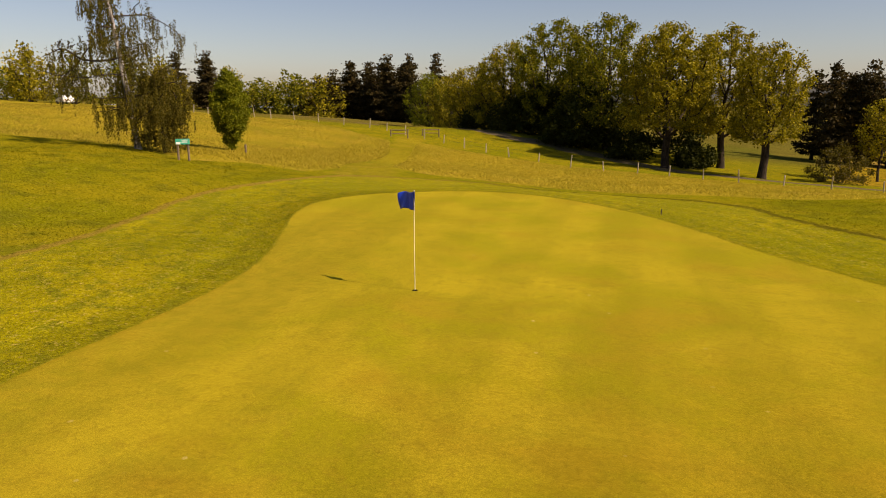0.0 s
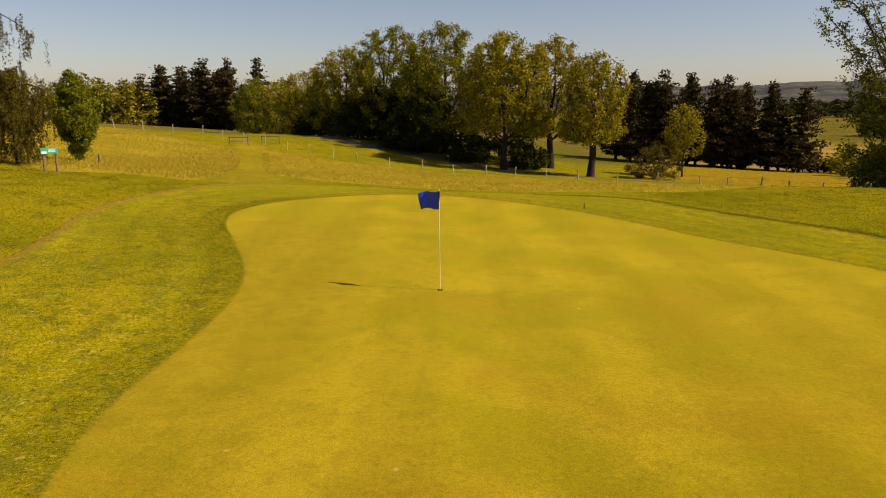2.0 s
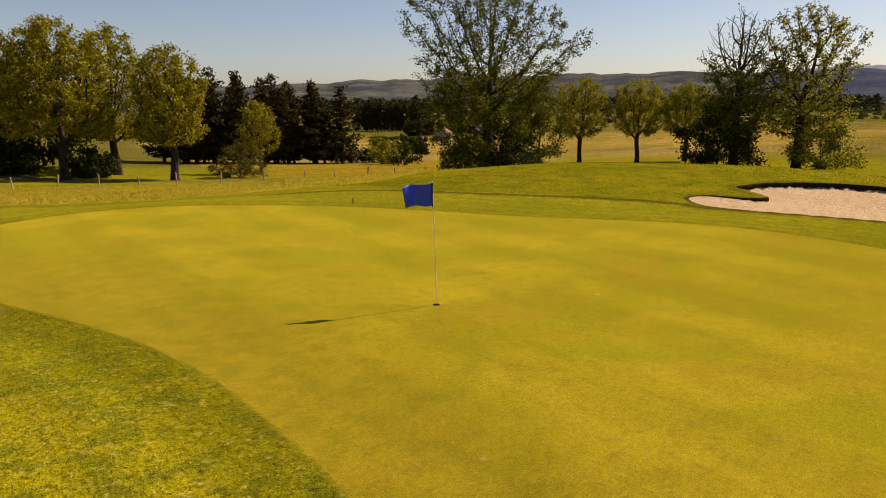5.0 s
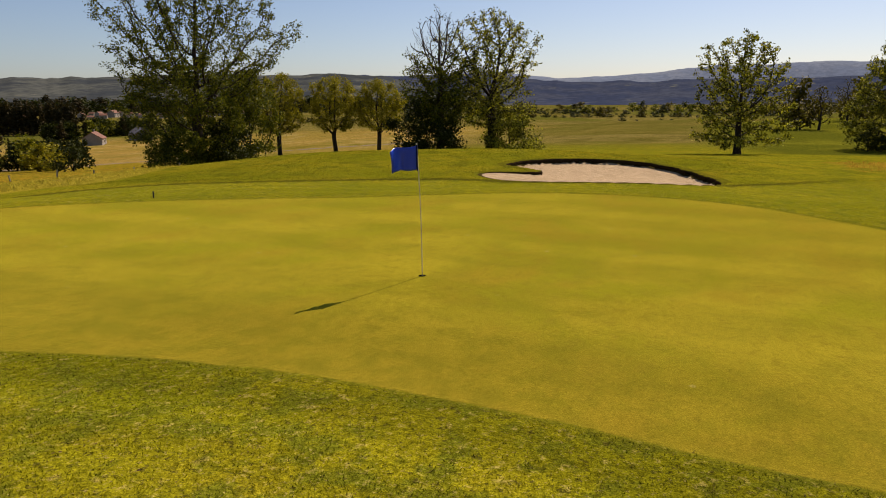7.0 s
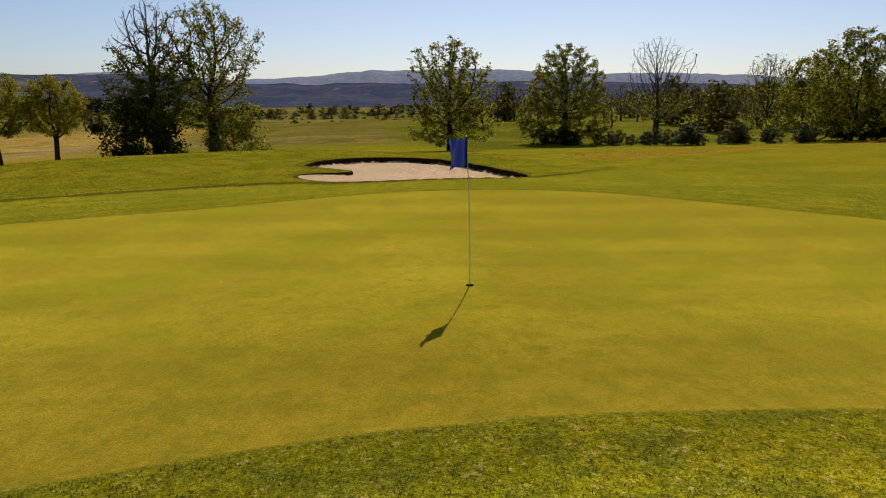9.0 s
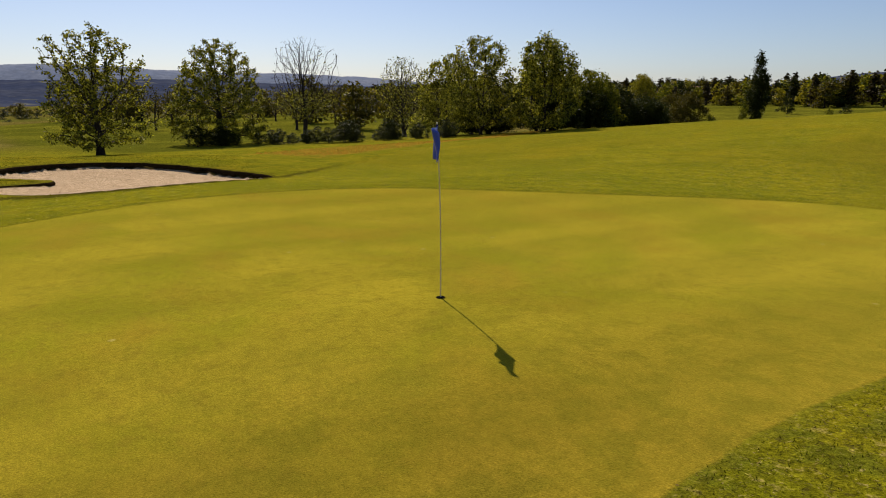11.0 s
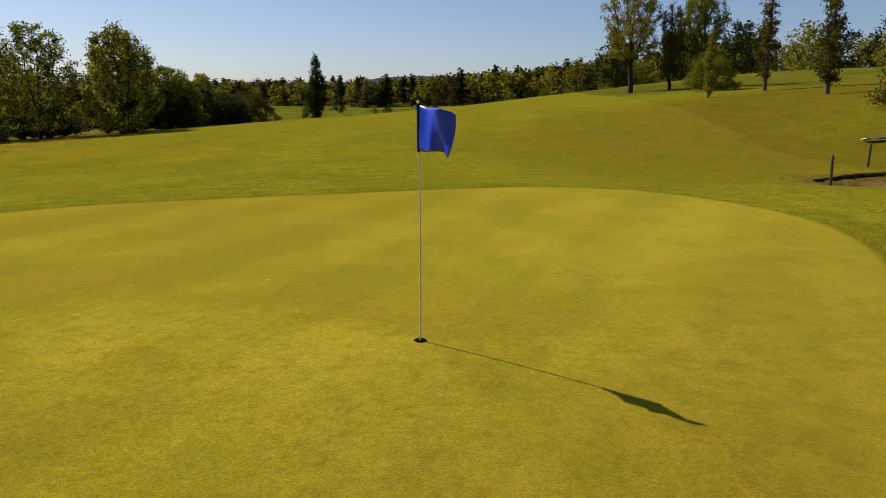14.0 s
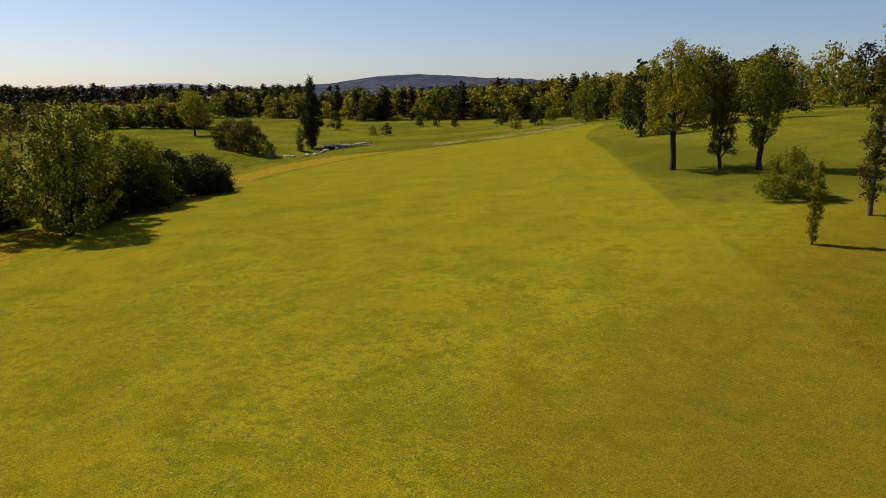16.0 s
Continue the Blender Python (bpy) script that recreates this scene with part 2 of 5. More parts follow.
def height(x, y, fine=True):
    x, y = np.asarray(x, float), np.asarray(y, float)
    r = np.hypot(x, y)
    a = np.arctan2(y, x) / (2 * np.pi) * 12
    j = np.floor(a).astype(int)
    u = a - j
    cs = (-0.5 * u + u * u - 0.5 * u ** 3, 1 - 2.5 * u * u + 1.5 * u ** 3, 0.5 * u + 2 * u * u - 1.5 * u ** 3, -0.5 * u * u + 0.5 * u ** 3)
    lr, L = np.log(np.maximum(r, 0.1)), np.log(np.array(RINGS, float))
    k = np.clip(np.searchsorted(L, lr, side="right") - 1, 0, len(L) - 2)
    v = np.clip((lr - L[k]) / (L[k + 1] - L[k]), 0, 1)
    v = 0.5 * smooth(v) + 0.5 * v
    z = 0
    for q in range(4):
        c = (j - 1 + q) % 12
        z = z + cs[q] * (CONTOURS[k, c] * (1 - v) + CONTOURS[k + 1, c] * v)
    if fine:
        sg = signed(x, y, GREEN_R)
        z = z * smooth((sg + 0.5) / 6)
        z = z + 0.06 * waves(x, y, 9, 3) * smooth(sg / 4) + 0.05 * waves(x, y, 14, 9) * smooth((np.abs(sg) - 0.2) / 3) + np.clip(r / 400, 0, 1) * 0.8 * waves(x, y, 60, 4)
        z = z + 0.025 * smooth(sg / 0.12) + 0.05 * smooth(signed(x, y, MOWN_R) / 0.15 + 0.5) * (r < 45)
        # the grassy bank behind the sand and beside it
        z = z + 0.04 * np.exp(-((x - 25.5) / 4.0) ** 2 - ((y - 1.5) / 7.0) ** 2) + 0.08 * np.exp(-((x - 16.5) / 3.5) ** 2 - ((y - 14.5) / 5) ** 2)
        # the rise under the tall trees
        z = z + 2.2 * np.exp(-((x + 9) / 19.0) ** 2 - ((y - 88) / 12.0) ** 2)
        # the gully between the fairway and the far course
        z = z - 3.0 * np.exp(-(away(x, y, GULLY) / 13.0) ** 2)
        # the sand pit
        sb = signed(x, y, BUNKER_R)
        deep = 0.08 + 0.16 * smooth((x - 15.5 - 0.12 * (y - 1)) / 5) + 0.04 * waves(x, y, 3, 8)
        tongue = np.exp(-((x - 18.2) / 1.1) ** 2 - ((y - 4.0) / 1.3) ** 2)
        z = z - smooth(-sb / (0.65 - 0.45 * smooth((x - 15.8 - 0.12 * (y - 1)) / 2.0))) * (deep + 0.16 * tongue)
        # eroded ditch beside the green
        w = away(x, y, DITCH)
        z = z - 0.45 * smooth(1.25 - w / 1.5) * (1 + 0.25 * waves(x, y, 2.2, 12))
    return z


def ground_at(x, y):
    return float(height(np.array([x]), np.array([y]))[0])


def mesh_np(name, verts, faces, mats=()):
    """A mesh from numpy arrays; all faces have the same number of corners."""
    me = bpy.data.meshes.new(name)
    verts, faces = np.asarray(verts, np.float32), np.asarray(faces, np.int32)
    n = faces.shape[1]
    me.vertices.add(len(verts))
    me.vertices.foreach_set("co", verts.ravel())
    me.loops.add(faces.size)
    me.loops.foreach_set("vertex_index", faces.ravel())
    me.polygons.add(len(faces))
    me.polygons.foreach_set("loop_start", np.arange(0, faces.size, n, dtype=np.int32))
    me.update(calc_edges=True)
    for m in mats:
        me.materials.append(m)
    return me


def spread(lo, hi, step, grow, far):
    """Grid lines: even between lo and hi, wider and wider beyond."""
    mid = list(np.arange(lo, hi + step / 2, step))
    out, d, s = [], 0, step
    while d < far:
        s *= grow
        d += s
        out.append(d)
    return np.array([lo - d for d in reversed(out)] + mid + [mid[-1] + d for d in out])


def build_ground():
    gx, gy = spread(-12.5, 25.5, 0.24, 1.052, 4600), spread(-19.5, 17.5, 0.24, 1.052, 4600)
    X, Y = np.meshgrid(gx, gy)
    x, y = X.ravel(), Y.ravel()
    z = height(x, y)
    nx, ny = len(gx), len(gy)
    i = np.arange(nx * ny).reshape(ny, nx)
    f = np.stack([i[:-1, :-1], i[:-1, 1:], i[1:, 1:], i[1:, :-1]], -1).reshape(-1, 4)
    me = mesh_np("ground", np.stack([x, y, z], -1), f, [M_ground])
    me.polygons.foreach_set("use_smooth", np.ones(len(f), bool))
    layers = {
        "green": np.clip(signed(x, y, GREEN_R), -20, 20),
        "mown": np.clip(signed(x, y, MOWN_R), -20, 20),
        "sand": np.clip(signed(x, y, BUNKER_R), -5, 5),
        "meadow": np.clip(np.minimum(np.minimum(signed(x, y, MEADOW_W), signed(x, y, MEADOW_N)), signed(x, y, MEADOW_E)), -20, 20),
        "strip": np.clip(np.minimum(signed(x, y, STRIP_E), signed(x, y, MEADOW_E)), -20, 20),
        "lane": np.clip(away(x, y, [(-9.5, 21), (-11, 27), (-14.5, 40), (-19.5, 60), (-23, 73)]) - 1.6, -5, 20),
        "road": np.clip(away(x, y, ROAD) - 1.7, -5, 20),
        "track": np.clip(away(x, y, [(66, 130), (88, 92), (110, 66), (128, 57)]) - 2.2, -5, 20),
        "earth": np.clip(away(x, y, DITCH) - 1.5, -5, 20),
        "course": np.clip(np.minimum(signed(x, y, COURSE), signed(x, y, SLOPE_E)), -20, 60),
        # distance to the browned ground, which also takes up lens vignetting
        "dry": np.clip(away(x, y, [(-14, -30), (-5, -22), (2, -32), (-3, -46), (-10, -62)]), 0, 40),
        "scrub": np.clip(away(x, y, [(113, -92), (121, -120), (128, -146), (138, -168)]), 0, 40),
        "hollow": np.clip(away(x, y, [(49, -65.5), (45, -68), (41, -72)]), 0, 20),
        "reach": np.clip(np.hypot(x, y), 0, 3000),
    }
    for k, v in layers.items():
        me.attributes.new(k, "FLOAT", "POINT").data.foreach_set("value", v.astype(np.float32))
    return tagged(new("ground", me), "rolling golf course ground, mown green and fairway turf with meadows", "ground", kind="structure")


ROAD = [(-70, 128), (-40, 112), (-24, 92), (-12.3, 82), (1.6, 76), (10, 69), (21, 63.5), (34, 56), (44, 47), (52, 38)]


def mown_color(m):
    """Closely mown turf: green, dry and dark patches at several sizes."""
    c = m.mix(m.map(m.noise(0.22, 4), 0.36, 0.64), (0.180, 0.158, 0.005), (0.114, 0.117, 0.003))
    c = m.mix(m.map(m.noise(0.75, 5, 0.62), 0.52, 0.72, 0, 0.5), c, (0.195, 0.148, 0.008))
    c = m.mix(m.map(m.noise(2.4, 4, 0.6), 0.45, 0.62, 0, 0.85), c, (0.082, 0.092, 0.006))
    c = m.mix(m.map(m.noise(7.0, 4, 0.65), 0.58, 0.70, 0, 0.8), c, (0.240, 0.185, 0.045))
    c = m.mix(m.map(m.noise(26.0, 3, 0.6), 0.60, 0.68, 0, 0.8), c, (0.260, 0.205, 0.060))
    c = m.mix(m.map(m.noise(19.0, 3, 0.6), 0.58, 0.66, 0, 0.8), c, (0.050, 0.052, 0.006))
    return m.mix(m.map(m.noise(11.0, 3, 0.6), 0.60, 0.68, 0, 0.85), c, (0.050, 0.040, 0.008))


def rough_color(m):
    """Longer grass: darker, tufted."""
    c = m.mix(m.map(m.noise(0.20, 4), 0.35, 0.65), (0.132, 0.130, 0.006), (0.178, 0.150, 0.008))
    c = m.mix(m.map(m.noise(0.9, 4, 0.6), 0.45, 0.66, 0, 0.8), c, (0.088, 0.094, 0.007))
    return m.mix(m.map(m.noise(5.0, 4, 0.65), 0.56, 0.72, 0, 0.7), c, (0.225, 0.180, 0.030))


def ground_mat():
    m = Mat("turf", 1.0, 0.0)
    m.link(m.math("ADD", m.map(m.attr("green"), -0.1, 0.1, 0.24, 0.0), m.map(m.attr("mown"), -0.5, 0.2, 0.20, 0.06)), m.b.inputs["Sheen Weight"])
    m.b.inputs["Sheen Roughness"].default_value = 0.5
    m.b.inputs["Sheen Tint"].default_value = (0.95, 0.82, 0.06, 1)
    mid, fine = m.noise(1.3, 4), m.noise(14, 4, 0.7)
    tiny = m.noise(60, 2, 0.7)
    wob = m.math("MULTIPLY", m.math("SUBTRACT", m.noise(2.2, 3), 0.5), 0.35)

    def edge(name, soft=0.05, amount=1.0):
        v = m.math("ADD", m.attr(name), m.math("MULTIPLY", wob, amount))
        return m.map(v, -soft, soft, 1.0, 0.0)
    rough = rough_color(m)
    # fringe and fairway: faint mowing stripes along the outline of the green
    stripe = m.map(m.math("ADD", m.attr("green"), m.math("MULTIPLY", wob, 1.2)), 0.35, 1.25, 1.0, 0.0)
    sx = m.node("ShaderNodeSeparateXYZ")
    m.link(m.pos(), sx.inputs[0])
    stripe = m.math("SUBTRACT", m.map(sx.outputs[0], -4.6, -3.0, 1.10, 1.06), m.math("MULTIPLY", stripe, m.map(sx.outputs[0], -4.6, -3.0, 0.36, 0.12)))
    thin = m.map(m.math("SINE", m.math("MULTIPLY", m.math("ADD", m.attr("green"), wob), 6.0), 0), -0.6, 0.6, 0.93, 1.06)
    stripe = m.math("MULTIPLY", stripe, thin)
    mown = m.mix(m.map(m.attr("green"), 7, 10, 1, 0), (1.0, 1.0, 1.0), stripe)
    mown = m.mix(1.0, mown_color(m), mown, "MULTIPLY")
    # long stripes down the fairway
    across = m.math("ADD", m.math("MULTIPLY", sx.outputs[0], 0.92), m.math("MULTIPLY", sx.outputs[1], 0.38))
    lines = m.map(m.math("SINE", m.math("MULTIPLY", m.math("ADD", across, m.math("MULTIPLY", wob, 3)), 1.1), 0), -0.9, 0.9, 0.975, 1.02)
    wide = m.mix(1.0, mown, lines, "MULTIPLY")
    wide = m.mix(m.map(m.noise(0.045, 4, 0.6), 0.42, 0.60, 0, 0.25), wide, (0.170, 0.116, 0.006))
    wide = m.mix(m.map(m.noise(0.16, 5, 0.65), 0.50, 0.66, 0, 0.6), wide, (0.190, 0.138, 0.006))
    wide = m.mix(m.map(m.noise(0.55, 5, 0.68), 0.50, 0.65, 0, 0.7), wide, (0.080, 0.082, 0.003))
    mown = m.mix(m.map(m.attr("green"), 8, 16), mown, wide)
    # the green itself: smooth, soft dry patches, broad mowing bands
    band = m.math("ADD", sx.outputs[0], m.math("MULTIPLY", m.math("SUBTRACT", m.noise(0.35, 2), 0.5), 0.5))
    band = m.map(m.math("SINE", m.math("MULTIPLY", band, 2.7), 0), -0.5, 0.5, 0.91, 1.05)
    grn = m.mix(m.map(m.noise(0.30, 4, 0.55), 0.42, 0.58), (0.222, 0.168, 0.011), (0.150, 0.132, 0.006))
    grn = m.mix(m.map(m.noise(0.42, 5, 0.6, (0.7, 1.0, 1.0)), 0.48, 0.66, 0, 0.85), grn, (0.182, 0.114, 0.009))
    grn = m.mix(m.map(m.noise(1.1, 5, 0.65), 0.46, 0.70, 0, 0.55), grn, (0.128, 0.108, 0.008))
    grn = m.mix(m.map(m.noise(4.5, 5, 0.7), 0.48, 0.70, 0, 0.65), grn, (0.132, 0.086, 0.008))
    spot = m.node("ShaderNodeTexVoronoi", Scale=1.6)
    m.link(m.pos(), spot.inputs["Vector"])
    pale = m.math("MULTIPLY", m.map(m.math("ADD", spot.outputs["Distance"], m.math("MULTIPLY", m.math("SUBTRACT", fine, 0.5), 0.09)), 0.045, 0.075, 1, 0), m.map(m.noise(0.45, 2), 0.50, 0.58))
    grn = m.mix(m.math("MULTIPLY", pale, 0.6), grn, (0.36, 0.29, 0.10))
    # browner, darker colour towards the south-east and the west of the green
    far = m.math("ADD", m.math("POWER", m.math("ABSOLUTE", m.math("SUBTRACT", sx.outputs[0], 8.0), 0), 2), m.math("POWER", m.math("ABSOLUTE", m.math("ADD", sx.outputs[1], 6.5), 0), 2))
    far = m.math("ADD", m.math("SQRT", far, 0), m.math("MULTIPLY", m.math("SUBTRACT", m.noise(0.35, 3), 0.5), 6))
    west = m.math("ADD", m.math("POWER", m.math("ABSOLUTE", m.math("ADD", sx.outputs[0], 4.6), 0), 2), m.math("MULTIPLY", m.math("POWER", m.math("ABSOLUTE", m.math("SUBTRACT", sx.outputs[1], 1.0), 0), 2), 0.12))
    west = m.math("ADD", m.math("SQRT", west, 0), m.math("MULTIPLY", m.math("SUBTRACT", m.noise(0.7, 4), 0.5), 3))
    grn = m.mix(m.map(west, 0.8, 5.0, 0.8, 0.0), grn, m.mix(m.map(m.noise(2.2, 5, 0.65), 0.4, 0.62), (0.160, 0.108, 0.009), (0.100, 0.076, 0.006)))
    grn = m.mix(m.map(far, 1.0, 9.0, 0.50, 0.0), grn, m.mix(m.map(m.noise(1.6, 5, 0.6), 0.4, 0.65), (0.186, 0.122, 0.008), (0.140, 0.102, 0.007)))
    grn = m.mix(1.0, grn, band, "MULTIPLY")
    # long grass
    mead = m.mix(m.map(m.noise(0.12, 4), 0.35, 0.65), (0.262, 0.198, 0.018), (0.172, 0.148, 0.012))
    mead = m.mix(m.map(m.noise(0.5, 5, 0.65), 0.5, 0.7, 0, 0.8), mead, (0.275, 0.185, 0.030))
    mead = m.mix(m.map(m.noise(1.7, 5, 0.7), 0.50, 0.68, 0, 0.45), mead, (0.125, 0.112, 0.012))
    # pasture and fields far off
    vor = m.node("ShaderNodeTexVoronoi", Scale=0.0075)
    m.link(m.pos((1.0, 0.6, 0.0)), vor.inputs["Vector"])
    fieldc = m.mix(m.map(m.noise(0.02, 3), 0.4, 0.6), (0.090, 0.080, 0.015), (0.128, 0.098, 0.021))
    sep = m.node("ShaderNodeSeparateColor")
    m.link(vor.outputs["Color"], sep.inputs[0])
    fieldc = m.mix(m.map(sep.outputs[0], 0.45, 0.6), fieldc, (0.080, 0.082, 0.013))
    fieldc = m.mix(m.map(sep.outputs[1], 0.65, 0.75), fieldc, (0.150, 0.112, 0.030))
    fieldc = m.mix(m.map(m.noise(0.05, 6, 0.65), 0.45, 0.62, 0, 0.85), fieldc, (0.085, 0.072, 0.014))
    fieldc = m.mix(m.map(m.noise(0.18, 4, 0.7), 0.52, 0.66, 0, 0.7), fieldc, (0.070, 0.070, 0.012))
    fieldc = m.mix(m.map(m.noise(0.16, 5, 0.7, (0.25, 1.0, 1.0)), 0.50, 0.62, 0, 0.6), fieldc, (0.062, 0.050, 0.011))
    hay = m.mix(m.map(m.noise(0.03, 4), 0.4, 0.6), (0.250, 0.155, 0.038), (0.190, 0.130, 0.026))
    hay = m.mix(m.map(m.noise(0.10, 5, 0.7, (0.5, 1.2, 1.0)), 0.52, 0.66, 0, 0.8), hay, (0.30, 0.225, 0.085))
    hay = m.mix(m.map(m.noise(0.07, 5, 0.65), 0.54, 0.66, 0, 0.8), hay, (0.110, 0.096, 0.014))
    north = m.math("SUBTRACT", sx.outputs[1], m.math("MULTIPLY", sx.outputs[0], 0.22))
    fieldc = m.mix(m.math("MULTIPLY", m.map(north, 5, 45), m.math("MULTIPLY", m.map(m.attr("reach"), 330, 430, 1, 0), m.map(m.math("SUBTRACT", sx.outputs[0], m.math("MULTIPLY", sx.outputs[1], 0.22)), 8, 20))), fieldc, hay)
    c = m.mix(m.map(m.attr("reach"), 75, 130), rough, fieldc)
    c = m.mix(edge("course", 4.0, 8.0), c, m.mix(m.map(m.noise(0.04, 4), 0.4, 0.6), (0.120, 0.114, 0.010), (0.068, 0.072, 0.007)))
    c = m.mix(m.math("MULTIPLY", edge("course", 4.0, 8.0), m.map(m.noise(0.35, 5, 0.7), 0.48, 0.64, 0, 0.7)), c, (0.060, 0.062, 0.008))
    c = m.mix(m.mix(m.map(m.attr("reach"), 40, 55), edge("mown", 0.06), edge("mown", 1.3, 4.0)), c, mown)
    # browned ground, its colour darkened further to stand in for lens vignetting
    c = m.mix(m.map(m.math("ADD", m.attr("dry"), m.math("MULTIPLY", wob, 14)), 3, 14, 0.8, 0), c, m.mix(m.map(m.noise(0.8, 5, 0.65), 0.4, 0.6), (0.118, 0.080, 0.007), (0.078, 0.066, 0.005)))
    c = m.mix(m.map(m.math("ADD", m.attr("scrub"), m.math("MULTIPLY", wob, 20)), 7, 15, 0.9, 0), c, m.mix(m.map(m.noise(0.45, 5, 0.7), 0.42, 0.60), (0.105, 0.105, 0.010), (0.042, 0.046, 0.006)))
    # oval of darker green on the fairway, in colour only, without a dip
    c = m.mix(m.map(m.math("ADD", m.attr("hollow"), m.math("MULTIPLY", wob, 2)), 1.2, 2.2, 0.55, 0), c, (0.085, 0.085, 0.007))
    c = m.mix(edge("meadow", 0.25, 2.0), c, mead)
    c = m.mix(edge("strip", 0.6, 3.0), c, m.mix(m.map(mid, 0.4, 0.6), (0.24, 0.145, 0.014), (0.13, 0.112, 0.009)))
    c = m.mix(edge("lane", 0.5, 1.5), c, m.mix(0.5, mown, mead))
    c = m.mix(edge("road", 0.1), c, (0.095, 0.076, 0.052))
    c = m.mix(edge("track", 0.3), c, (0.16, 0.13, 0.10))
    c = m.mix(edge("green", 0.03, 0.25), c, grn)
    c = m.mix(edge("earth", 0.35, 4.0), c, m.mix(m.map(mid, 0.4, 0.6), (0.060, 0.036, 0.014), (0.125, 0.070, 0.030)))
    sandc = m.mix(m.map(m.noise(3.5, 5, 0.65), 0.35, 0.65), (0.45, 0.33, 0.205), (0.36, 0.255, 0.155))
    sandc = m.mix(m.map(m.noise(9, 3, 0.6), 0.61, 0.68, 0, 0.8), sandc, (0.16, 0.11, 0.06))
    # band inside the sand's outline darkened in place of shade under the lip
    c = m.mix(m.map(m.math("ADD", m.attr("sand"), m.math("MULTIPLY", wob, 0.2)), -0.06, 0.02, 1, 0), c, (0.040, 0.028, 0.012))
    c = m.mix(m.map(m.math("ADD", m.attr("sand"), m.math("MULTIPLY", wob, 0.25)), -0.22, -0.17, 1, 0), c, sandc)
    # cut edge of the green: the collar's thin shadow painted as a dark line
    rim = m.map(m.math("ABSOLUTE", m.math("SUBTRACT", m.math("ADD", m.attr("green"), m.math("MULTIPLY", wob, 0.25)), 0.06), 0), 0.02, 0.10, 0.5, 0.0)
    c = m.mix(rim, c, (0.080, 0.076, 0.006))
    # line where the rough starts: worn brown in the west, painted grass shadow in the east
    ln = m.math("MULTIPLY", m.map(m.math("ABSOLUTE", m.math("ADD", m.attr("mown"), wob), 0), 0.05, 0.20, 0.78, 0.0), m.math("MULTIPLY", m.map(m.attr("reach"), 30, 40, 1, 0), m.map(sx.outputs[1], -9, -5)))
    c = m.mix(ln, c, m.mix(m.map(sx.outputs[0], -6, 2), (0.165, 0.108, 0.022), (0.036, 0.030, 0.006)))
    # blade-sized light and dark
    flat = m.map(m.attr("green"), -0.1, 0.1)
    soft = m.mix(flat, m.map(fine, 0.25, 0.75, 0.72, 1.26, False), m.map(fine, 0.30, 0.70, 0.42, 1.52, False))
    c = m.mix(1.0, c, soft, "MULTIPLY")
    c = m.mix(1.0, c, m.mix(flat, m.map(tiny, 0.30, 0.70, 0.62, 1.38, False), m.map(tiny, 0.30, 0.70, 0.45, 1.5, False)), "MULTIPLY")
    m.color(c)
    m.bump(m.math("ADD", m.math("MULTIPLY", fine, m.math("ADD", m.math("MULTIPLY", flat, 1.6), 0.1)), m.math("MULTIPLY", tiny, 0.25)), 0.5, 0.05)
    return m.m


M_ground = ground_mat()
ground = build_ground()


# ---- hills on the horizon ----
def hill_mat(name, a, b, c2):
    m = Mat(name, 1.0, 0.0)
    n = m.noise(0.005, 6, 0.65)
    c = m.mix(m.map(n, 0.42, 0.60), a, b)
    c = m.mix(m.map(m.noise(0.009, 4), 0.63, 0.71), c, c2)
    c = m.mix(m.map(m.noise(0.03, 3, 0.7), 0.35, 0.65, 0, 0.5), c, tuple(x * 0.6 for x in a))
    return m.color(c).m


def hill_range(name, label, near, far, profile, rough, seed, mat):
    """A chain of hills round the valley; profile gives the skyline's height in metres by bearing in degrees."""
    az = np.arange(profile[0][0], profile[-1][0], 0.2)
    top = np.interp(az, [p[0] for p in profile], [p[1] for p in profile])
    k = np.ones(21) / 21
    top = np.convolve(np.pad(top, 10, mode="edge"), k, "valid")
    r = np.random.RandomState(seed)
    for s, a in ((2.5, 1.0), (0.9, 0.45), (0.35, 0.2)):
        g = np.interp(az, np.arange(az[0] - s, az[-1] + 2 * s, s), r.randn(int((az[-1] - az[0]) / s) + 4)[:len(np.arange(az[0] - s, az[-1] + 2 * s, s))])
        top = top + rough * a * g
    rr = np.linspace(0, 1, 14)
    A, R = np.meshgrid(np.radians(az), rr)
    dist = near + (far - near) * R
    T = np.tile(top, (len(rr), 1))
    Z = -24 + (T + 24) * smooth(R) ** 1.2 + rough * 0.8 * np.sin(A * 60 + R * 5) * R * (1 - R)
    v = np.stack([dist * np.sin(A), dist * np.cos(A), Z], -1).reshape(-1, 3)
    n, w = len(rr), len(az)
    i = np.arange(n * w).reshape(n, w)
    f = np.stack([i[:-1, :-1], i[1:, :-1], i[1:, 1:], i[:-1, 1:]], -1).reshape(-1, 4)
    me = mesh_np(name, v, f, [mat])
    me.polygons.foreach_set("use_smooth", np.ones(len(f), bool))
    return tagged(new(name, me), label, "hills", kind="structure")


# aerial haze is mixed into these base colours: bluer, and palest on the farthest ridge
M_hill = hill_mat("hazy_hill_forest", (0.036, 0.046, 0.078), (0.056, 0.064, 0.088), (0.13, 0.13, 0.10))
M_hill_near = hill_mat("hazy_hill_pasture", (0.042, 0.048, 0.052), (0.092, 0.096, 0.082), (0.18, 0.17, 0.115))
M_hill_far = hill_mat("hazy_hill_far", (0.16, 0.19, 0.25), (0.19, 0.215, 0.26), (0.22, 0.23, 0.24))
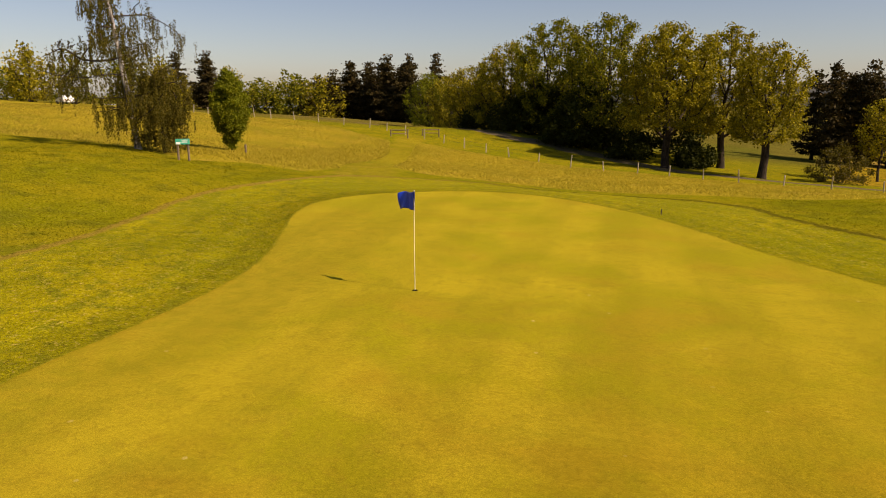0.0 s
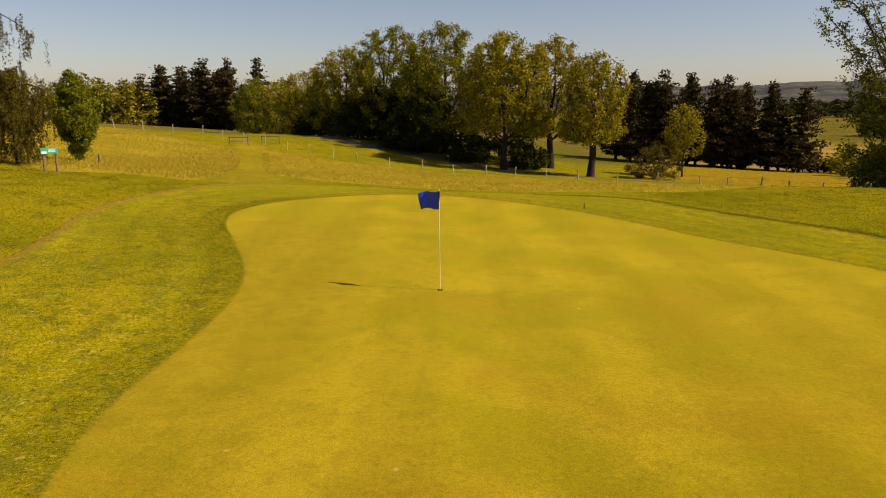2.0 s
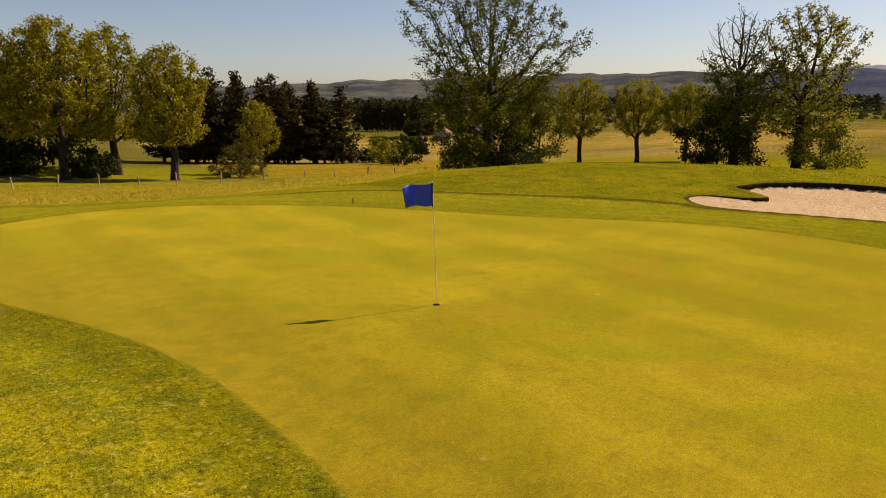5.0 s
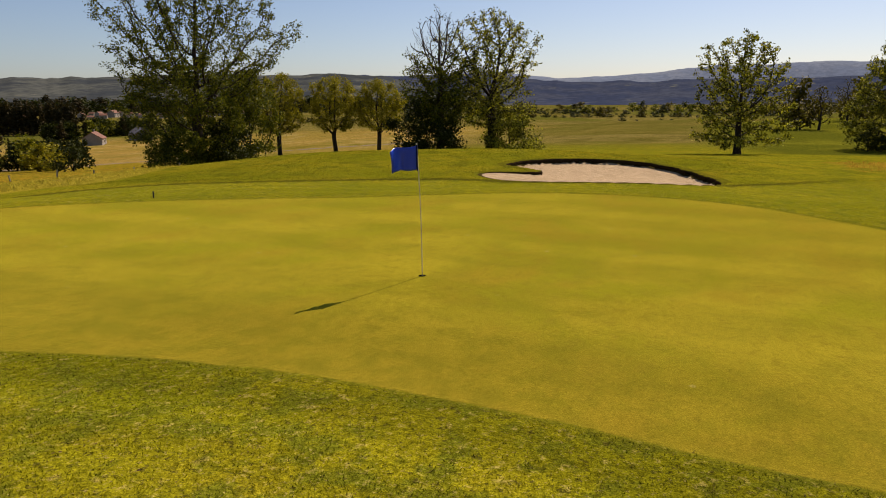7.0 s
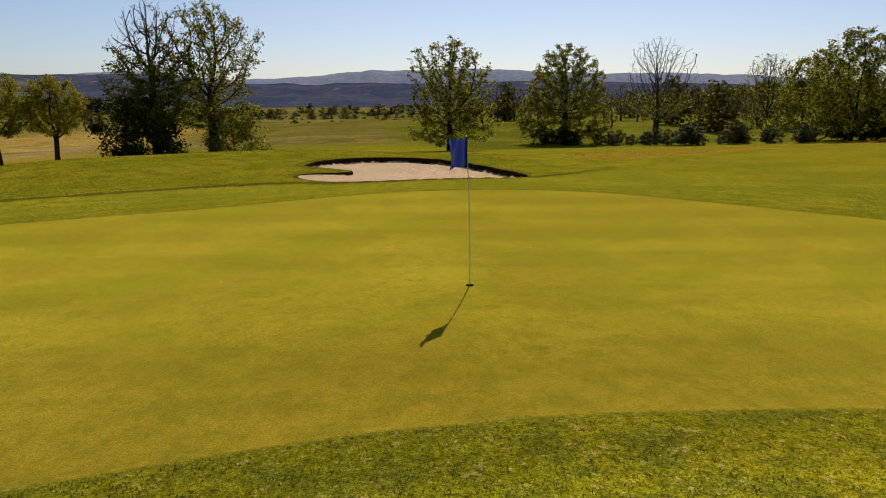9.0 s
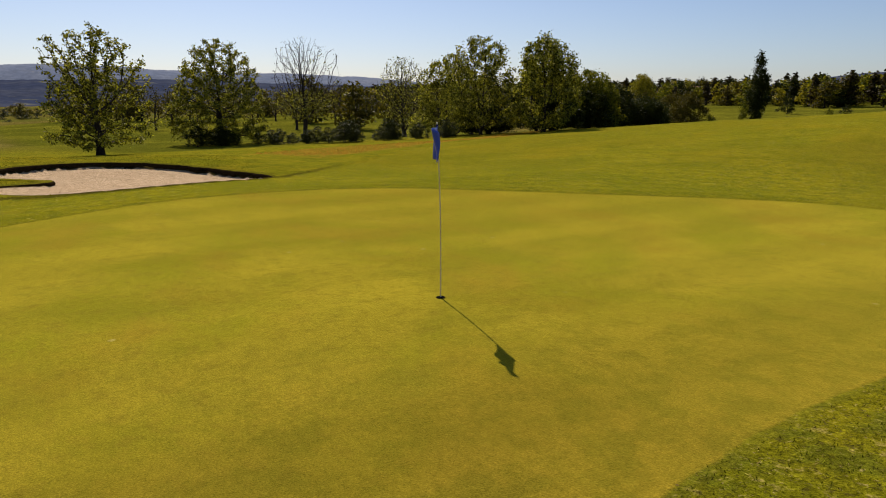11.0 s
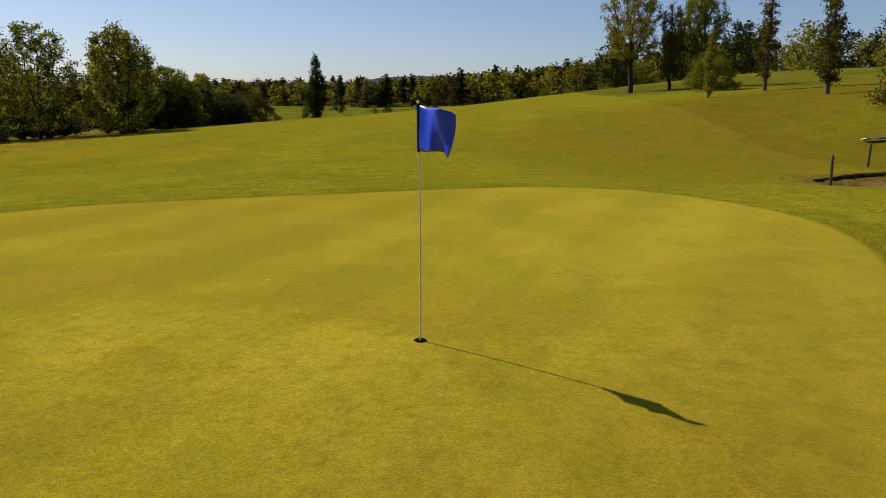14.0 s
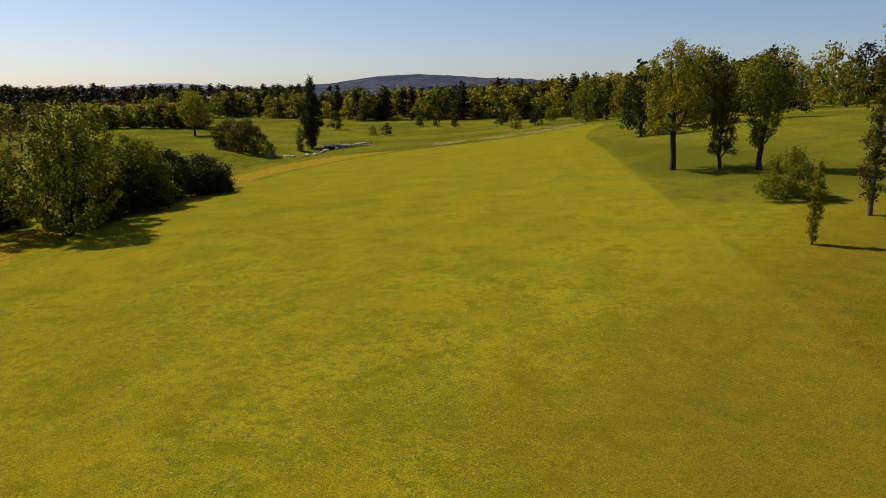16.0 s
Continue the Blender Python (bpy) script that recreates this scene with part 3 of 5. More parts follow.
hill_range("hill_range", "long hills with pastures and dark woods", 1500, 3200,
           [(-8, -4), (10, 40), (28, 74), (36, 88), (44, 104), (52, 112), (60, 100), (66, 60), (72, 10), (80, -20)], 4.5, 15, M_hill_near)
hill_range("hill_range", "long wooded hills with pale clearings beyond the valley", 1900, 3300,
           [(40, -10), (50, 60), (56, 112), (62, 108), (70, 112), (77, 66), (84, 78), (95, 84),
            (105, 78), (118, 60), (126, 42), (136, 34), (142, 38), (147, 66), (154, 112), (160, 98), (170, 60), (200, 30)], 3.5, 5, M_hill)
hill_range("hill_range", "distant mountain ridge, pale blue from haze put into its colour", 3600, 4500,
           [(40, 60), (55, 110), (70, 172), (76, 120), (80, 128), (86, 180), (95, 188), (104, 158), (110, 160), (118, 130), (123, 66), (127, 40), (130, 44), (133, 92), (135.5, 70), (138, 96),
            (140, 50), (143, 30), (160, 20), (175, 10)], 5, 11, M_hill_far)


# ---- making things ----
def part(name, bm, material, parent, label=""):
    """Links a bmesh as one mesh object under a thing or a part."""
    me = bpy.data.meshes.new(name)
    bm.to_mesh(me)
    bm.free()
    if material:
        me.materials.append(material)
    ob = new(name, me)
    ob.parent = parent
    return tagged(ob, label)


def thing(name, label, category, m, group=""):
    ob = new(name)
    ob.empty_display_size = 0.2
    ob.matrix_basis = m
    return tagged(ob, label, category, group)


def bm_box(sx, sy, sz, at=(0, 0, 0), bevel=0.0, bm=None, rot=None):
    bm = bm or bmesh.new()
    m = Matrix.Translation(at) @ (rot or Matrix.Identity(4)) @ Matrix.Diagonal((sx, sy, sz, 1))
    vs = bmesh.ops.create_cube(bm, size=1, matrix=m)["verts"]
    if bevel:
        es = list({e for v in vs for e in v.link_edges})
        bmesh.ops.bevel(bm, geom=es, offset=bevel, segments=2, affect="EDGES")
    return bm


def bm_tube(pts, radii, sides=8, bm=None, cap=True):
    bm = bm or bmesh.new()
    rings = []
    pts = [Vector(p) for p in pts]
    for i, p in enumerate(pts):
        d = (pts[min(i + 1, len(pts) - 1)] - pts[max(i - 1, 0)]).normalized()
        a = d.orthogonal().normalized()
        b = d.cross(a)
        rings.append([bm.verts.new(p + radii[i] * (math.cos(t) * a + math.sin(t) * b)) for t in (2 * math.pi * k / sides for k in range(sides))])
    for r, s in zip(rings, rings[1:]):
        for k in range(sides):
            bm.faces.new((r[k], r[(k + 1) % sides], s[(k + 1) % sides], s[k]))
    if cap:
        bm.faces.new(reversed(rings[0]))
        bm.faces.new(rings[-1])
    return bm


# ---- trees ----
def tube_np(pts, rad, sides):
    """Vertices and quads of a tapered tube along a line of points."""
    pts = np.asarray(pts, float)
    n = len(pts)
    d = np.gradient(pts, axis=0)
    d /= np.linalg.norm(d, axis=1, keepdims=True) + 1e-9
    ref = np.where(np.abs(d[:, 2:3]) < 0.9, np.array([[0, 0, 1.0]]), np.array([[1.0, 0, 0]]))
    a = np.cross(d, ref)
    a /= np.linalg.norm(a, axis=1, keepdims=True) + 1e-9
    b = np.cross(d, a)
    rad = np.asarray(rad, float)[:, None, None]
    t = np.linspace(0, 2 * np.pi, sides, endpoint=False)
    v = pts[:, None] + rad * (np.cos(t)[None, :, None] * a[:, None] + np.sin(t)[None, :, None] * b[:, None])
    i = np.arange(n * sides).reshape(n, sides)
    j = np.roll(i, -1, axis=1)
    f = np.stack([i[:-1], j[:-1], j[1:], i[1:]], -1).reshape(-1, 4)
    return v.reshape(-1, 3), f


ENVELOPES = {
    "round": lambda u: np.maximum(0, 1 - np.abs(1.9 * u - 0.9) ** 2.4) ** 0.45,
    "oval": lambda u: np.maximum(0, 1 - np.abs(1.6 * u - 0.6) ** 2.5) ** 0.5,
    "dome": lambda u: np.maximum(0, 1 - np.abs(1.25 * u - 0.25) ** 2.3) ** 0.5,
    "flame": lambda u: np.minimum(1, 0.45 + 1.9 * u) * np.minimum(1, 1.75 * (1.03 - u)) ** 0.75,
    "column": lambda u: np.minimum(1, 3.2 * np.sqrt(u + 0.02)) * np.minimum(1, 2.6 * (1.02 - u)) ** 0.7,
    "cone": lambda u: np.maximum(0.03, 1.02 - u) ** 0.7 * np.minimum(1, 5 * (u + 0.05)),
    "fan": lambda u: (0.30 + 0.80 * u) * np.sqrt(np.maximum(0.0, 1 - np.maximum(0, (u - 0.55) / 0.47) ** 2)),
    "tear": lambda u: np.sin(np.pi * np.minimum(1, 0.06 + 0.94 * u) ** 1.25) ** 0.75,
    "pine": lambda u: np.maximum(0.02, 1.02 - u) ** 0.6 * np.minimum(1, 0.4 + 3 * u),
    "weep": lambda u: (0.45 + 0.55 * np.minimum(1, 4 * u)) * np.maximum(0.06, 1 - u) ** 0.55,
    "bush": lambda u: np.sqrt(np.maximum(0, 1 - u ** 2)),
}


def grow(rng, A, start, rise, step, limit=9000):
    """Branches that grow towards a cloud of points until all of them are reached; gives nodes and their parents."""
    P, par = list(start), list(range(-1, len(start) - 1))
    pts = np.array(P)
    dd = np.linalg.norm(A[:, None] - pts[None], axis=2)
    near, who = dd.min(1), dd.argmin(1)
    for _ in range(140):
        if not len(A) or len(P) > limit:
            break
        dirs = A - pts[who]
        dirs /= np.linalg.norm(dirs, axis=1, keepdims=True) + 1e-9
        ids, inv = np.unique(who, return_inverse=True)
        s = np.zeros((len(ids), 3))
        np.add.at(s, inv, dirs)
        s /= np.linalg.norm(s, axis=1, keepdims=True) + 1e-9
        s = s + rise + 0.16 * rng.randn(*s.shape)
        s /= np.linalg.norm(s, axis=1, keepdims=True) + 1e-9
        q = pts[ids] + step * s
        k0 = len(P)
        P += list(q)
        par += list(ids)
        pts = np.concatenate([pts, q])
        dn = np.linalg.norm(A[:, None] - q[None], axis=2)
        m, w = dn.min(1), dn.argmin(1) + k0
        who = np.where(m < near, w, who)
        near = np.minimum(near, m)
        alive = near > step * 1.25
        A, near, who = A[alive], near[alive], who[alive]
    return pts, np.array(par)


def tree(name, label, x, y, h, crown, base, shape="round", tips=220, leaves=9000, leaf=0.28, tuft=0.6, mat=None, bark=None, trunk=0.2,
         leader=0.0, fork=0, lean=(0, 0), droop=0.0, bare_top=0.0, seed=1, group="", category="tree", flat=0.8, sink=0.3, rise=0.12, lumps=0.22, coarse=0.0, twig_bark=None, whorls=0, twig=0.0, shell=0.36):
    """A tree or bush: trunk and branches grown towards the crown's points, and a crown of single leaves in tufts on the twigs."""
    rng = np.random.RandomState(seed)
    env = ENVELOPES[shape]
    z0 = base * h
    # points of the crown, with a lumpy outline
    u = rng.rand(tips * 3)
    az = rng.rand(tips * 3) * 6.28
    keep = rng.rand(tips * 3) < (env(u) / max(env(np.linspace(0, 1, 50)))) ** 0.8 + 0.05
    u, az = u[keep][:tips], az[keep][:tips]
    ph = rng.rand(4) * 6.28
    if whorls:
        # branches in tiers, as on a pine
        tier = np.floor(u * whorls)
        az = (np.floor(az / 6.28 * 6) + 0.5 * rng.rand(len(az))) / 6 * 6.28 + 1.9 * tier
        u = np.minimum(1, (tier + 0.35 + 0.25 * rng.rand(len(u))) / whorls)
        u = np.where(rng.rand(len(u)) < 0.06, 0.9 + 0.1 * rng.rand(len(u)), u)
    lump = 1 + lumps * (np.sin(3 * az + ph[0] + 5 * u) + np.sin(2 * az - 8 * u + ph[1]) + 0.7 * np.sin(5 * az + 11 * u + ph[2])) / 2
    rr = crown * env(u) * lump * rng.rand(len(u)) ** shell
    A = np.stack([lean[0] * u + rr * np.cos(az), lean[1] * u + rr * np.sin(az), z0 + u * (h - z0) * (0.97 + 0.03 * np.sin(3 * az + ph[3]))], -1)
    step = max(0.12, 0.50 * (crown * crown * (h - z0) * 1.6 / tips) ** (1 / 3))
    zt = max(leader, fork, base * 0.9, 0.03) * h
    n0 = max(3, int(zt / step))
    tt = np.linspace(0, 1, n0 + 1)
    S = np.stack([lean[0] * tt * zt / h + 0.012 * h * np.sin(4 * tt + ph[0]) * tt * (0.35 if leader else 1), lean[1] * tt * zt / h + 0.012 * h * np.sin(3 * tt + ph[1]) * tt * (0.35 if leader else 1), -sink + (zt + sink) * tt], -1)
    pts, par = grow(rng, A, S, np.array([0, 0, rise]), step)
    n = len(pts)
    # thickness from the tips down
    kids = [[] for _ in range(n)]
    for i in range(1, n):
        kids[par[i]].append(i)
    r = np.zeros(n)
    for i in range(n - 1, -1, -1):
        r[i] = (sum(r[k] ** 2.05 for k in kids[i]) ** (1 / 2.05)) if kids[i] else 1.0
    if leader:
        r[:n0 + 1] = np.maximum(r[:n0 + 1], r[0] * np.linspace(1, 0.12, n0 + 1))
    r = np.maximum(r * trunk / r[0], max(twig, 0.004 + 0.0022 * trunk / 0.2))
    V, F, K, off = [], [], [], 0
    todo = [(None, 0)]
    while todo:
        p, i = todo.pop()
        chain = [i] if p is None else [p, i]
        while kids[i]:
            ks = sorted(kids[i], key=lambda k: -r[k])
            if leader and i < n0:
                ks = [i + 1] + [k for k in ks if k != i + 1]
            todo += [(i, k) for k in ks[1:]]
            i = ks[0]
            chain.append(i)
        if coarse and p is not None and r[chain[1]] < coarse * trunk:
            continue
        if p is not None and len(chain) > 3 and r[chain[1]] < 0.13 * trunk:
            chain = chain[:2] + chain[3:-1:2] + chain[-1:]
        q = pts[chain].copy()
        if len(q) > 3:
            q[1:-1] = 0.5 * q[1:-1] + 0.25 * (q[:-2] + q[2:])
        rad = r[chain].copy()
        if p is not None:
            rad[0] = min(rad[0], rad[1] * 1.25)
        v, f = tube_np(q, rad, 9 if rad[0] > 0.4 * trunk else 5 if rad[0] > 0.1 * trunk else 3)
        if p is None:
            v[:, :2] = v[:, :2] * (1 + 0.5 * np.exp(-np.maximum(v[:, 2:3] + sink, 0) / (2.0 * trunk)))
        V.append(v)
        F.append(f + off)
        K.append(np.full(len(f), 0 if rad[0] > 0.45 * trunk or p is None else 1))
        off += len(v)
    root = thing(name, label, category, pose(x, y, ground_at(x, y)), group)
    tm = mesh_np("trunk", np.concatenate(V), np.concatenate(F), [bark or M_bark, twig_bark or bark or M_bark])
    tm.polygons.foreach_set("material_index", np.concatenate(K).astype(np.int32))
    tm.polygons.foreach_set("use_smooth", np.ones(len(tm.polygons), bool))
    new("trunk", tm).parent = root
    # leaves round the twigs
    tw = np.where((r <= max(0.16 * trunk + 0.004, 2.0 * r.min())) & (pts[:, 2] > max(0.3 * z0, 0.05)))[0]
    if bare_top:
        uu = (pts[tw, 2] - z0) / (h - z0)
        tw = tw[rng.rand(len(tw)) < np.clip((1 - bare_top - uu) / 0.15 + 0.5, 0.04, 1)]
    w = 0.5 + rng.rand(len(tw)) ** 2
    pick = rng.choice(tw, leaves, p=w / w.sum())
    tt = rng.rand(leaves, 1)
    c = pts[pick] * tt + pts[np.maximum(par[pick], 0)] * (1 - tt)
    P = c + rng.randn(leaves, 3) * 0.55 * tuft * np.array([1, 1, flat])
    if droop > 0.5:
        # hanging strands, a few from each twig
        k = rng.randint(0, 4, leaves)
        side, fall = rng.randn(len(pts), 4, 3) * 0.5 * tuft, droop * (0.35 + 0.65 * rng.rand(len(pts), 4))
        P = pts[pick] + side[pick, k] * np.array([1, 1, 0.5]) + rng.randn(leaves, 3) * 0.045
        P[:, 2] -= fall[pick, k] * rng.rand(leaves)
    elif droop:
        P[:, 2] -= droop * rng.rand(leaves) ** 1.3
    P = P[P[:, 2] > 0.1]
    n = len(P)
    nrm = rng.randn(n, 3) + np.array([0, 0, 0.5])
    nrm /= np.linalg.norm(nrm, axis=1, keepdims=True)
    a = np.cross(nrm, rng.randn(n, 3))
    if droop > 0.5:
        a = a * 0.6 + np.array([0, 0, -0.8])
    a /= np.linalg.norm(a, axis=1, keepdims=True)
    b = np.cross(nrm, a)
    sz = leaf * (0.65 + 0.7 * rng.rand(n, 1))
    v = np.stack([P - a * sz * 0.5, P + b * sz * 0.32 - a * sz * 0.02, P + a * sz * 0.5, P - b * sz * 0.32 - a * sz * 0.02], 1).reshape(-1, 3)
    new("crown", mesh_np("crown", v, np.arange(4 * n).reshape(n, 4), [mat or M_leaf])).parent = root
    return root


def planted(proto, spots, lo=0.85, hi=1.15, seed=1, wide=1.0):
    """Copies of a tree at other spots, turned and scaled."""
    rng = random.Random(seed)
    for x, y, s in spots:
        k = s * rng.uniform(lo, hi)
        w = k * rng.uniform(0.9, 1.15) * wide
        copy_thing(proto, pose(x, y, ground_at(x, y), 0, 0, rng.uniform(0, 360)) @ Matrix.Diagonal((w, w, k, 1)))


def wood(name, label, spots, seed=1):
    """Many far trees joined into one mesh; spots hold a tree to repeat, its place, its scale and its breadth."""
    rng = random.Random(seed)
    V, F, K, mats, off = [], [], [], [], 0
    for proto, x, y, s, wide in spots:
        a, w = rng.uniform(0, 6.28), s * wide * rng.uniform(0.9, 1.15)
        ca, sa, z0 = math.cos(a), math.sin(a), ground_at(x, y)
        for ch in proto.children:
            me = ch.data
            v = np.empty(len(me.vertices) * 3, np.float32)
            me.vertices.foreach_get("co", v)
            v = v.reshape(-1, 3)
            f = np.empty(len(me.loops), np.int32)
            me.loops.foreach_get("vertex_index", f)
            q = np.stack([x + w * (v[:, 0] * ca - v[:, 1] * sa), y + w * (v[:, 0] * sa + v[:, 1] * ca), z0 + s * v[:, 2]], -1)
            mt = me.materials[0]
            if mt not in mats:
                mats.append(mt)
            V.append(q)
            F.append(f.reshape(-1, 4) + off)
            K.append(np.full(len(f) // 4, mats.index(mt), np.int32))
            off += len(q)
    me = mesh_np(name, np.concatenate(V), np.concatenate(F), mats)
    me.polygons.foreach_set("material_index", np.concatenate(K))
    return tagged(new(name, me), label, "woodland", kind="stuff")


# ---- the pin ----
def flagstick():
    z = ground_at(0, 0)
    root = thing("golf_flagstick", "white golf flagstick with a blue flag standing in the hole", "flagstick", pose(0, 0, z))
    top = Vector((-0.02, 0.06, 2.12))
    pts = [top * t + Vector((0, -0.02 * math.sin(math.pi * t), 0)) for t in [i / 10 for i in range(11)]]
    pts = [Vector((0, 0, -0.12))] + pts
    part("stick", bm_tube(pts, [0.008] * 4 + [0.007] * 8, 10), M_stick, root, "slim pale yellow-white stick")
    bm = bmesh.new()
    bmesh.ops.create_uvsphere(bm, u_segments=10, v_segments=6, radius=0.013, matrix=Matrix.Translation(top))
    part("tip", bm, M_stick, root)
    # the cloth: hangs from a sleeve, blown towards -x and a little forward, with folds
    bm = bmesh.new()
    nu, nv = 26, 14
    grid = []
    for i in range(nu + 1):
        u = i / nu
        col = []
        for j in range(nv + 1):
            v = j / nv
            fold = 0.045 * math.sin(u * 7.5 + v * 1.3) * u + 0.02 * math.sin(u * 15 - v * 3) * u
            wide = 0.50 - 0.05 * v
            p = top + Vector((0, 0, -0.02)) + FLAG_DIR * (u * wide) + FLAG_SIDE * fold
            p.z += -0.375 * v * (1 - 0.10 * u) - 0.085 * u * u - 0.02 * math.sin(u * 6)
            col.append(bm.verts.new(p))
        grid.append(col)
    for a, b in zip(grid, grid[1:]):
        for j in range(nv):
            bm.faces.new((a[j], b[j], b[j + 1], a[j + 1])).smooth = True
    flag = part("flag", bm, M_flag, root, "rippling royal blue nylon flag")
    flag.modifiers.new("thick", "SOLIDIFY").thickness = 0.002
    s0 = top + Vector((0, 0, -0.015))
    part("sleeve", bm_tube([s0, s0 + Vector((0.002, -0.008, -0.40))], [0.014, 0.014], 10), M_sleeve, root, "dark blue flag sleeve")
    # cup rim and disc lie flat on the turf, near black for the hole's shade
    hole = thing("golf_hole", "dark round golf hole cut into the green turf", "hole", pose(0, 0, z + 0.004))
    bm = bmesh.new()
    n = 32
    r = [[bm.verts.new((q * math.cos(2 * math.pi * k / n), q * math.sin(2 * math.pi * k / n), h)) for k in range(n)] for q, h in ((0.058, 0.001), (0.055, 0.004), (0.050, 0.003))]
    for a, b in zip(r, r[1:]):
        for k in range(n):
            bm.faces.new((a[k], a[(k + 1) % n], b[(k + 1) % n], b[k]))
    part("rim", bm, M_cup, hole)
    bm = bmesh.new()
    bmesh.ops.create_circle(bm, cap_ends=True, segments=n, radius=0.0515, matrix=Matrix.Translation((0, 0, 0.0045)))
    part("cup", bm, M_black, hole, "flat disc coloured as the shaded inside of the cup")


FLAG_DIR = Vector((-0.82, 0.57, 0)).normalized()
FLAG_SIDE = Vector((-0.57, -0.82, 0)).normalized()
M_stick = plain("stick_paint", (0.72, 0.66, 0.42), (0.62, 0.56, 0.36), 30, 0.4, 0.05, 0.5)
M_cup = plain("cup_rim", (0.014, 0.012, 0.010), (0.010, 0.009, 0.008), 30, 0.9, 0.05, 0.0)
M_black = plain("cup_shade", (0.008, 0.007, 0.006), (0.004, 0.004, 0.004), 30, 0.9, 0.0, 0.0)
M_sleeve = plain("sleeve_cloth", (0.004, 0.012, 0.09), (0.003, 0.009, 0.07), 60, 0.8, 0.1)


def flag_mat():
    m = Mat("flag_cloth", 0.3, 0.6)
    n = m.noise(220, 2)
    c = m.mix(m.map(n, 0.3, 0.7), (0.006, 0.058, 0.62), (0.005, 0.048, 0.52))
    m.color(c)
    m.bump(n, 0.15, 0.002)
    tr = m.node("ShaderNodeBsdfTranslucent")
    m.link(c, tr.inputs[0])
    mx = m.node("ShaderNodeMixShader", Fac=0.12)
    m.link(m.b.outputs[0], mx.inputs[1])
    m.link(tr.outputs[0], mx.inputs[2])
    m.link(mx.outputs[0], m.t.nodes["Material Output"].inputs[0])
    return m.m


M_flag = flag_mat()
flagstick()


# ---- the trees, round the place ----
def planted_trees():
    # west: weeping birch and a clipped hornbeam
    tree("birch_tree", "weeping birch with white trunk and drooping olive foliage", -20.9, 18.3, 10.2, 3.3, 0.14, "weep", 190, 44000, 0.085, 0.55, M_leaf_birch, M_birch,
         0.16, leader=0.95, droop=1.5, twig_bark=M_bark, seed=3, flat=1.0, lean=(-1.5, 0.2), lumps=0.75, rise=0.05)
    tree("birch_tree", "low dense young weeping birch beside the tall birch", -19.7, 18.7, 4.6, 1.35, 0.10, "dome", 90, 22000, 0.085, 0.45, M_leaf_birch, M_bark,
         0.07, leader=0.6, droop=1.1, seed=4, flat=1.0, lumps=0.3)
    tree("hornbeam_tree", "small upright hornbeam with dense bright green leaves", -22.1, 29.3, 5.5, 1.30, 0.03, "tear", 500, 30000, 0.13, 0.22, M_leaf_bright, M_bark,
         0.10, leader=0.6, seed=5, rise=0.6, lumps=0.12, flat=1.0, coarse=0.1)
    # north: the tall avenue
    for x, y, h, c, mt, b, n, sd in (
            (18.1, 68.5, 14.4, 3.9, M_leaf_gold, 0.27, 13000, 11), (8.2, 72.4, 16.4, 5.6, M_leaf_gold, 0.26, 22000, 12), (15.0, 79.0, 17.2, 4.6, M_leaf_gold, 0.24, 15000, 13),
            (1.0, 82.0, 17.4, 6.2, M_leaf, 0.14, 22000, 14), (-6.5, 88.0, 16.2, 6.6, M_leaf, 0.12, 22000, 15), (-13.5, 92.0, 13.0, 5.6, M_leaf_gold, 0.10, 18000, 16),
            (-20.5, 100.0, 11.4, 5.2, M_leaf_gold, 0.08, 14000, 17), (-26.5, 109.0, 10.3, 5.0, M_leaf_gold, 0.06, 12000, 18), (-33.5, 118.0, 10.5, 4.6, M_leaf_bright, 0.05, 11000, 19)):
        tree("broadleaf_tree", "tall broadleaf tree in fresh olive green leaf", x, y, h, c, b, "oval", 900, int(n * 1.35), 0.25, 0.50, mt, M_bark,
             0.40, seed=sd, group="tall trees beyond the meadow", coarse=0.05, lumps=0.20, rise=0.12)
    # understorey and shrubs: the shade below the avenue is put into their leaf colour
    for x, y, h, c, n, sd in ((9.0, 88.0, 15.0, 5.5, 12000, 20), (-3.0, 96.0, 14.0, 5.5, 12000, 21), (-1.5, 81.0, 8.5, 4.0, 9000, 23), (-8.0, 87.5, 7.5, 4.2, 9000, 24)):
        tree("broadleaf_tree", "dense understorey tree with leaves darkened for shade", x, y, h, c, 0.03, "dome", 260, int(n * 0.7), 0.46, 1.0, M_leaf_dark, M_bark, 0.22, coarse=0.15, seed=sd, group="understorey trees")
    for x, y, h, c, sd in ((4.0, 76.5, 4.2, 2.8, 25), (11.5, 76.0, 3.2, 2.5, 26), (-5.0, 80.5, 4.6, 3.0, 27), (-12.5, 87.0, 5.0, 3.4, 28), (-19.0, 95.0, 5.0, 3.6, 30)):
        tree("undergrowth_bush", "shrub beneath the tall trees, leaves darkened for shade", x, y, h, c, 0.0, "bush", 130, 4500, 0.34, 0.7, M_leaf_dark, M_bark, 0.08, coarse=0.2, seed=sd, category="bush", group="undergrowth")
    tree("bush", "round scrubby bush with thin olive leaves", 25.8, 69.1, 4.4, 3.2, 0.0, "bush", 240, 7000, 0.17, 0.42, M_leaf_birch, M_bark_pale, 0.10, seed=31, category="bush", rise=0.25)
    tree("young_tree", "young tree with sparse golden leaves at the field edge", 31.6, 76.2, 9.3, 2.5, 0.26, "round", 220, 4600, 0.24, 0.5, M_leaf_gold, M_bark, 0.14, seed=32)
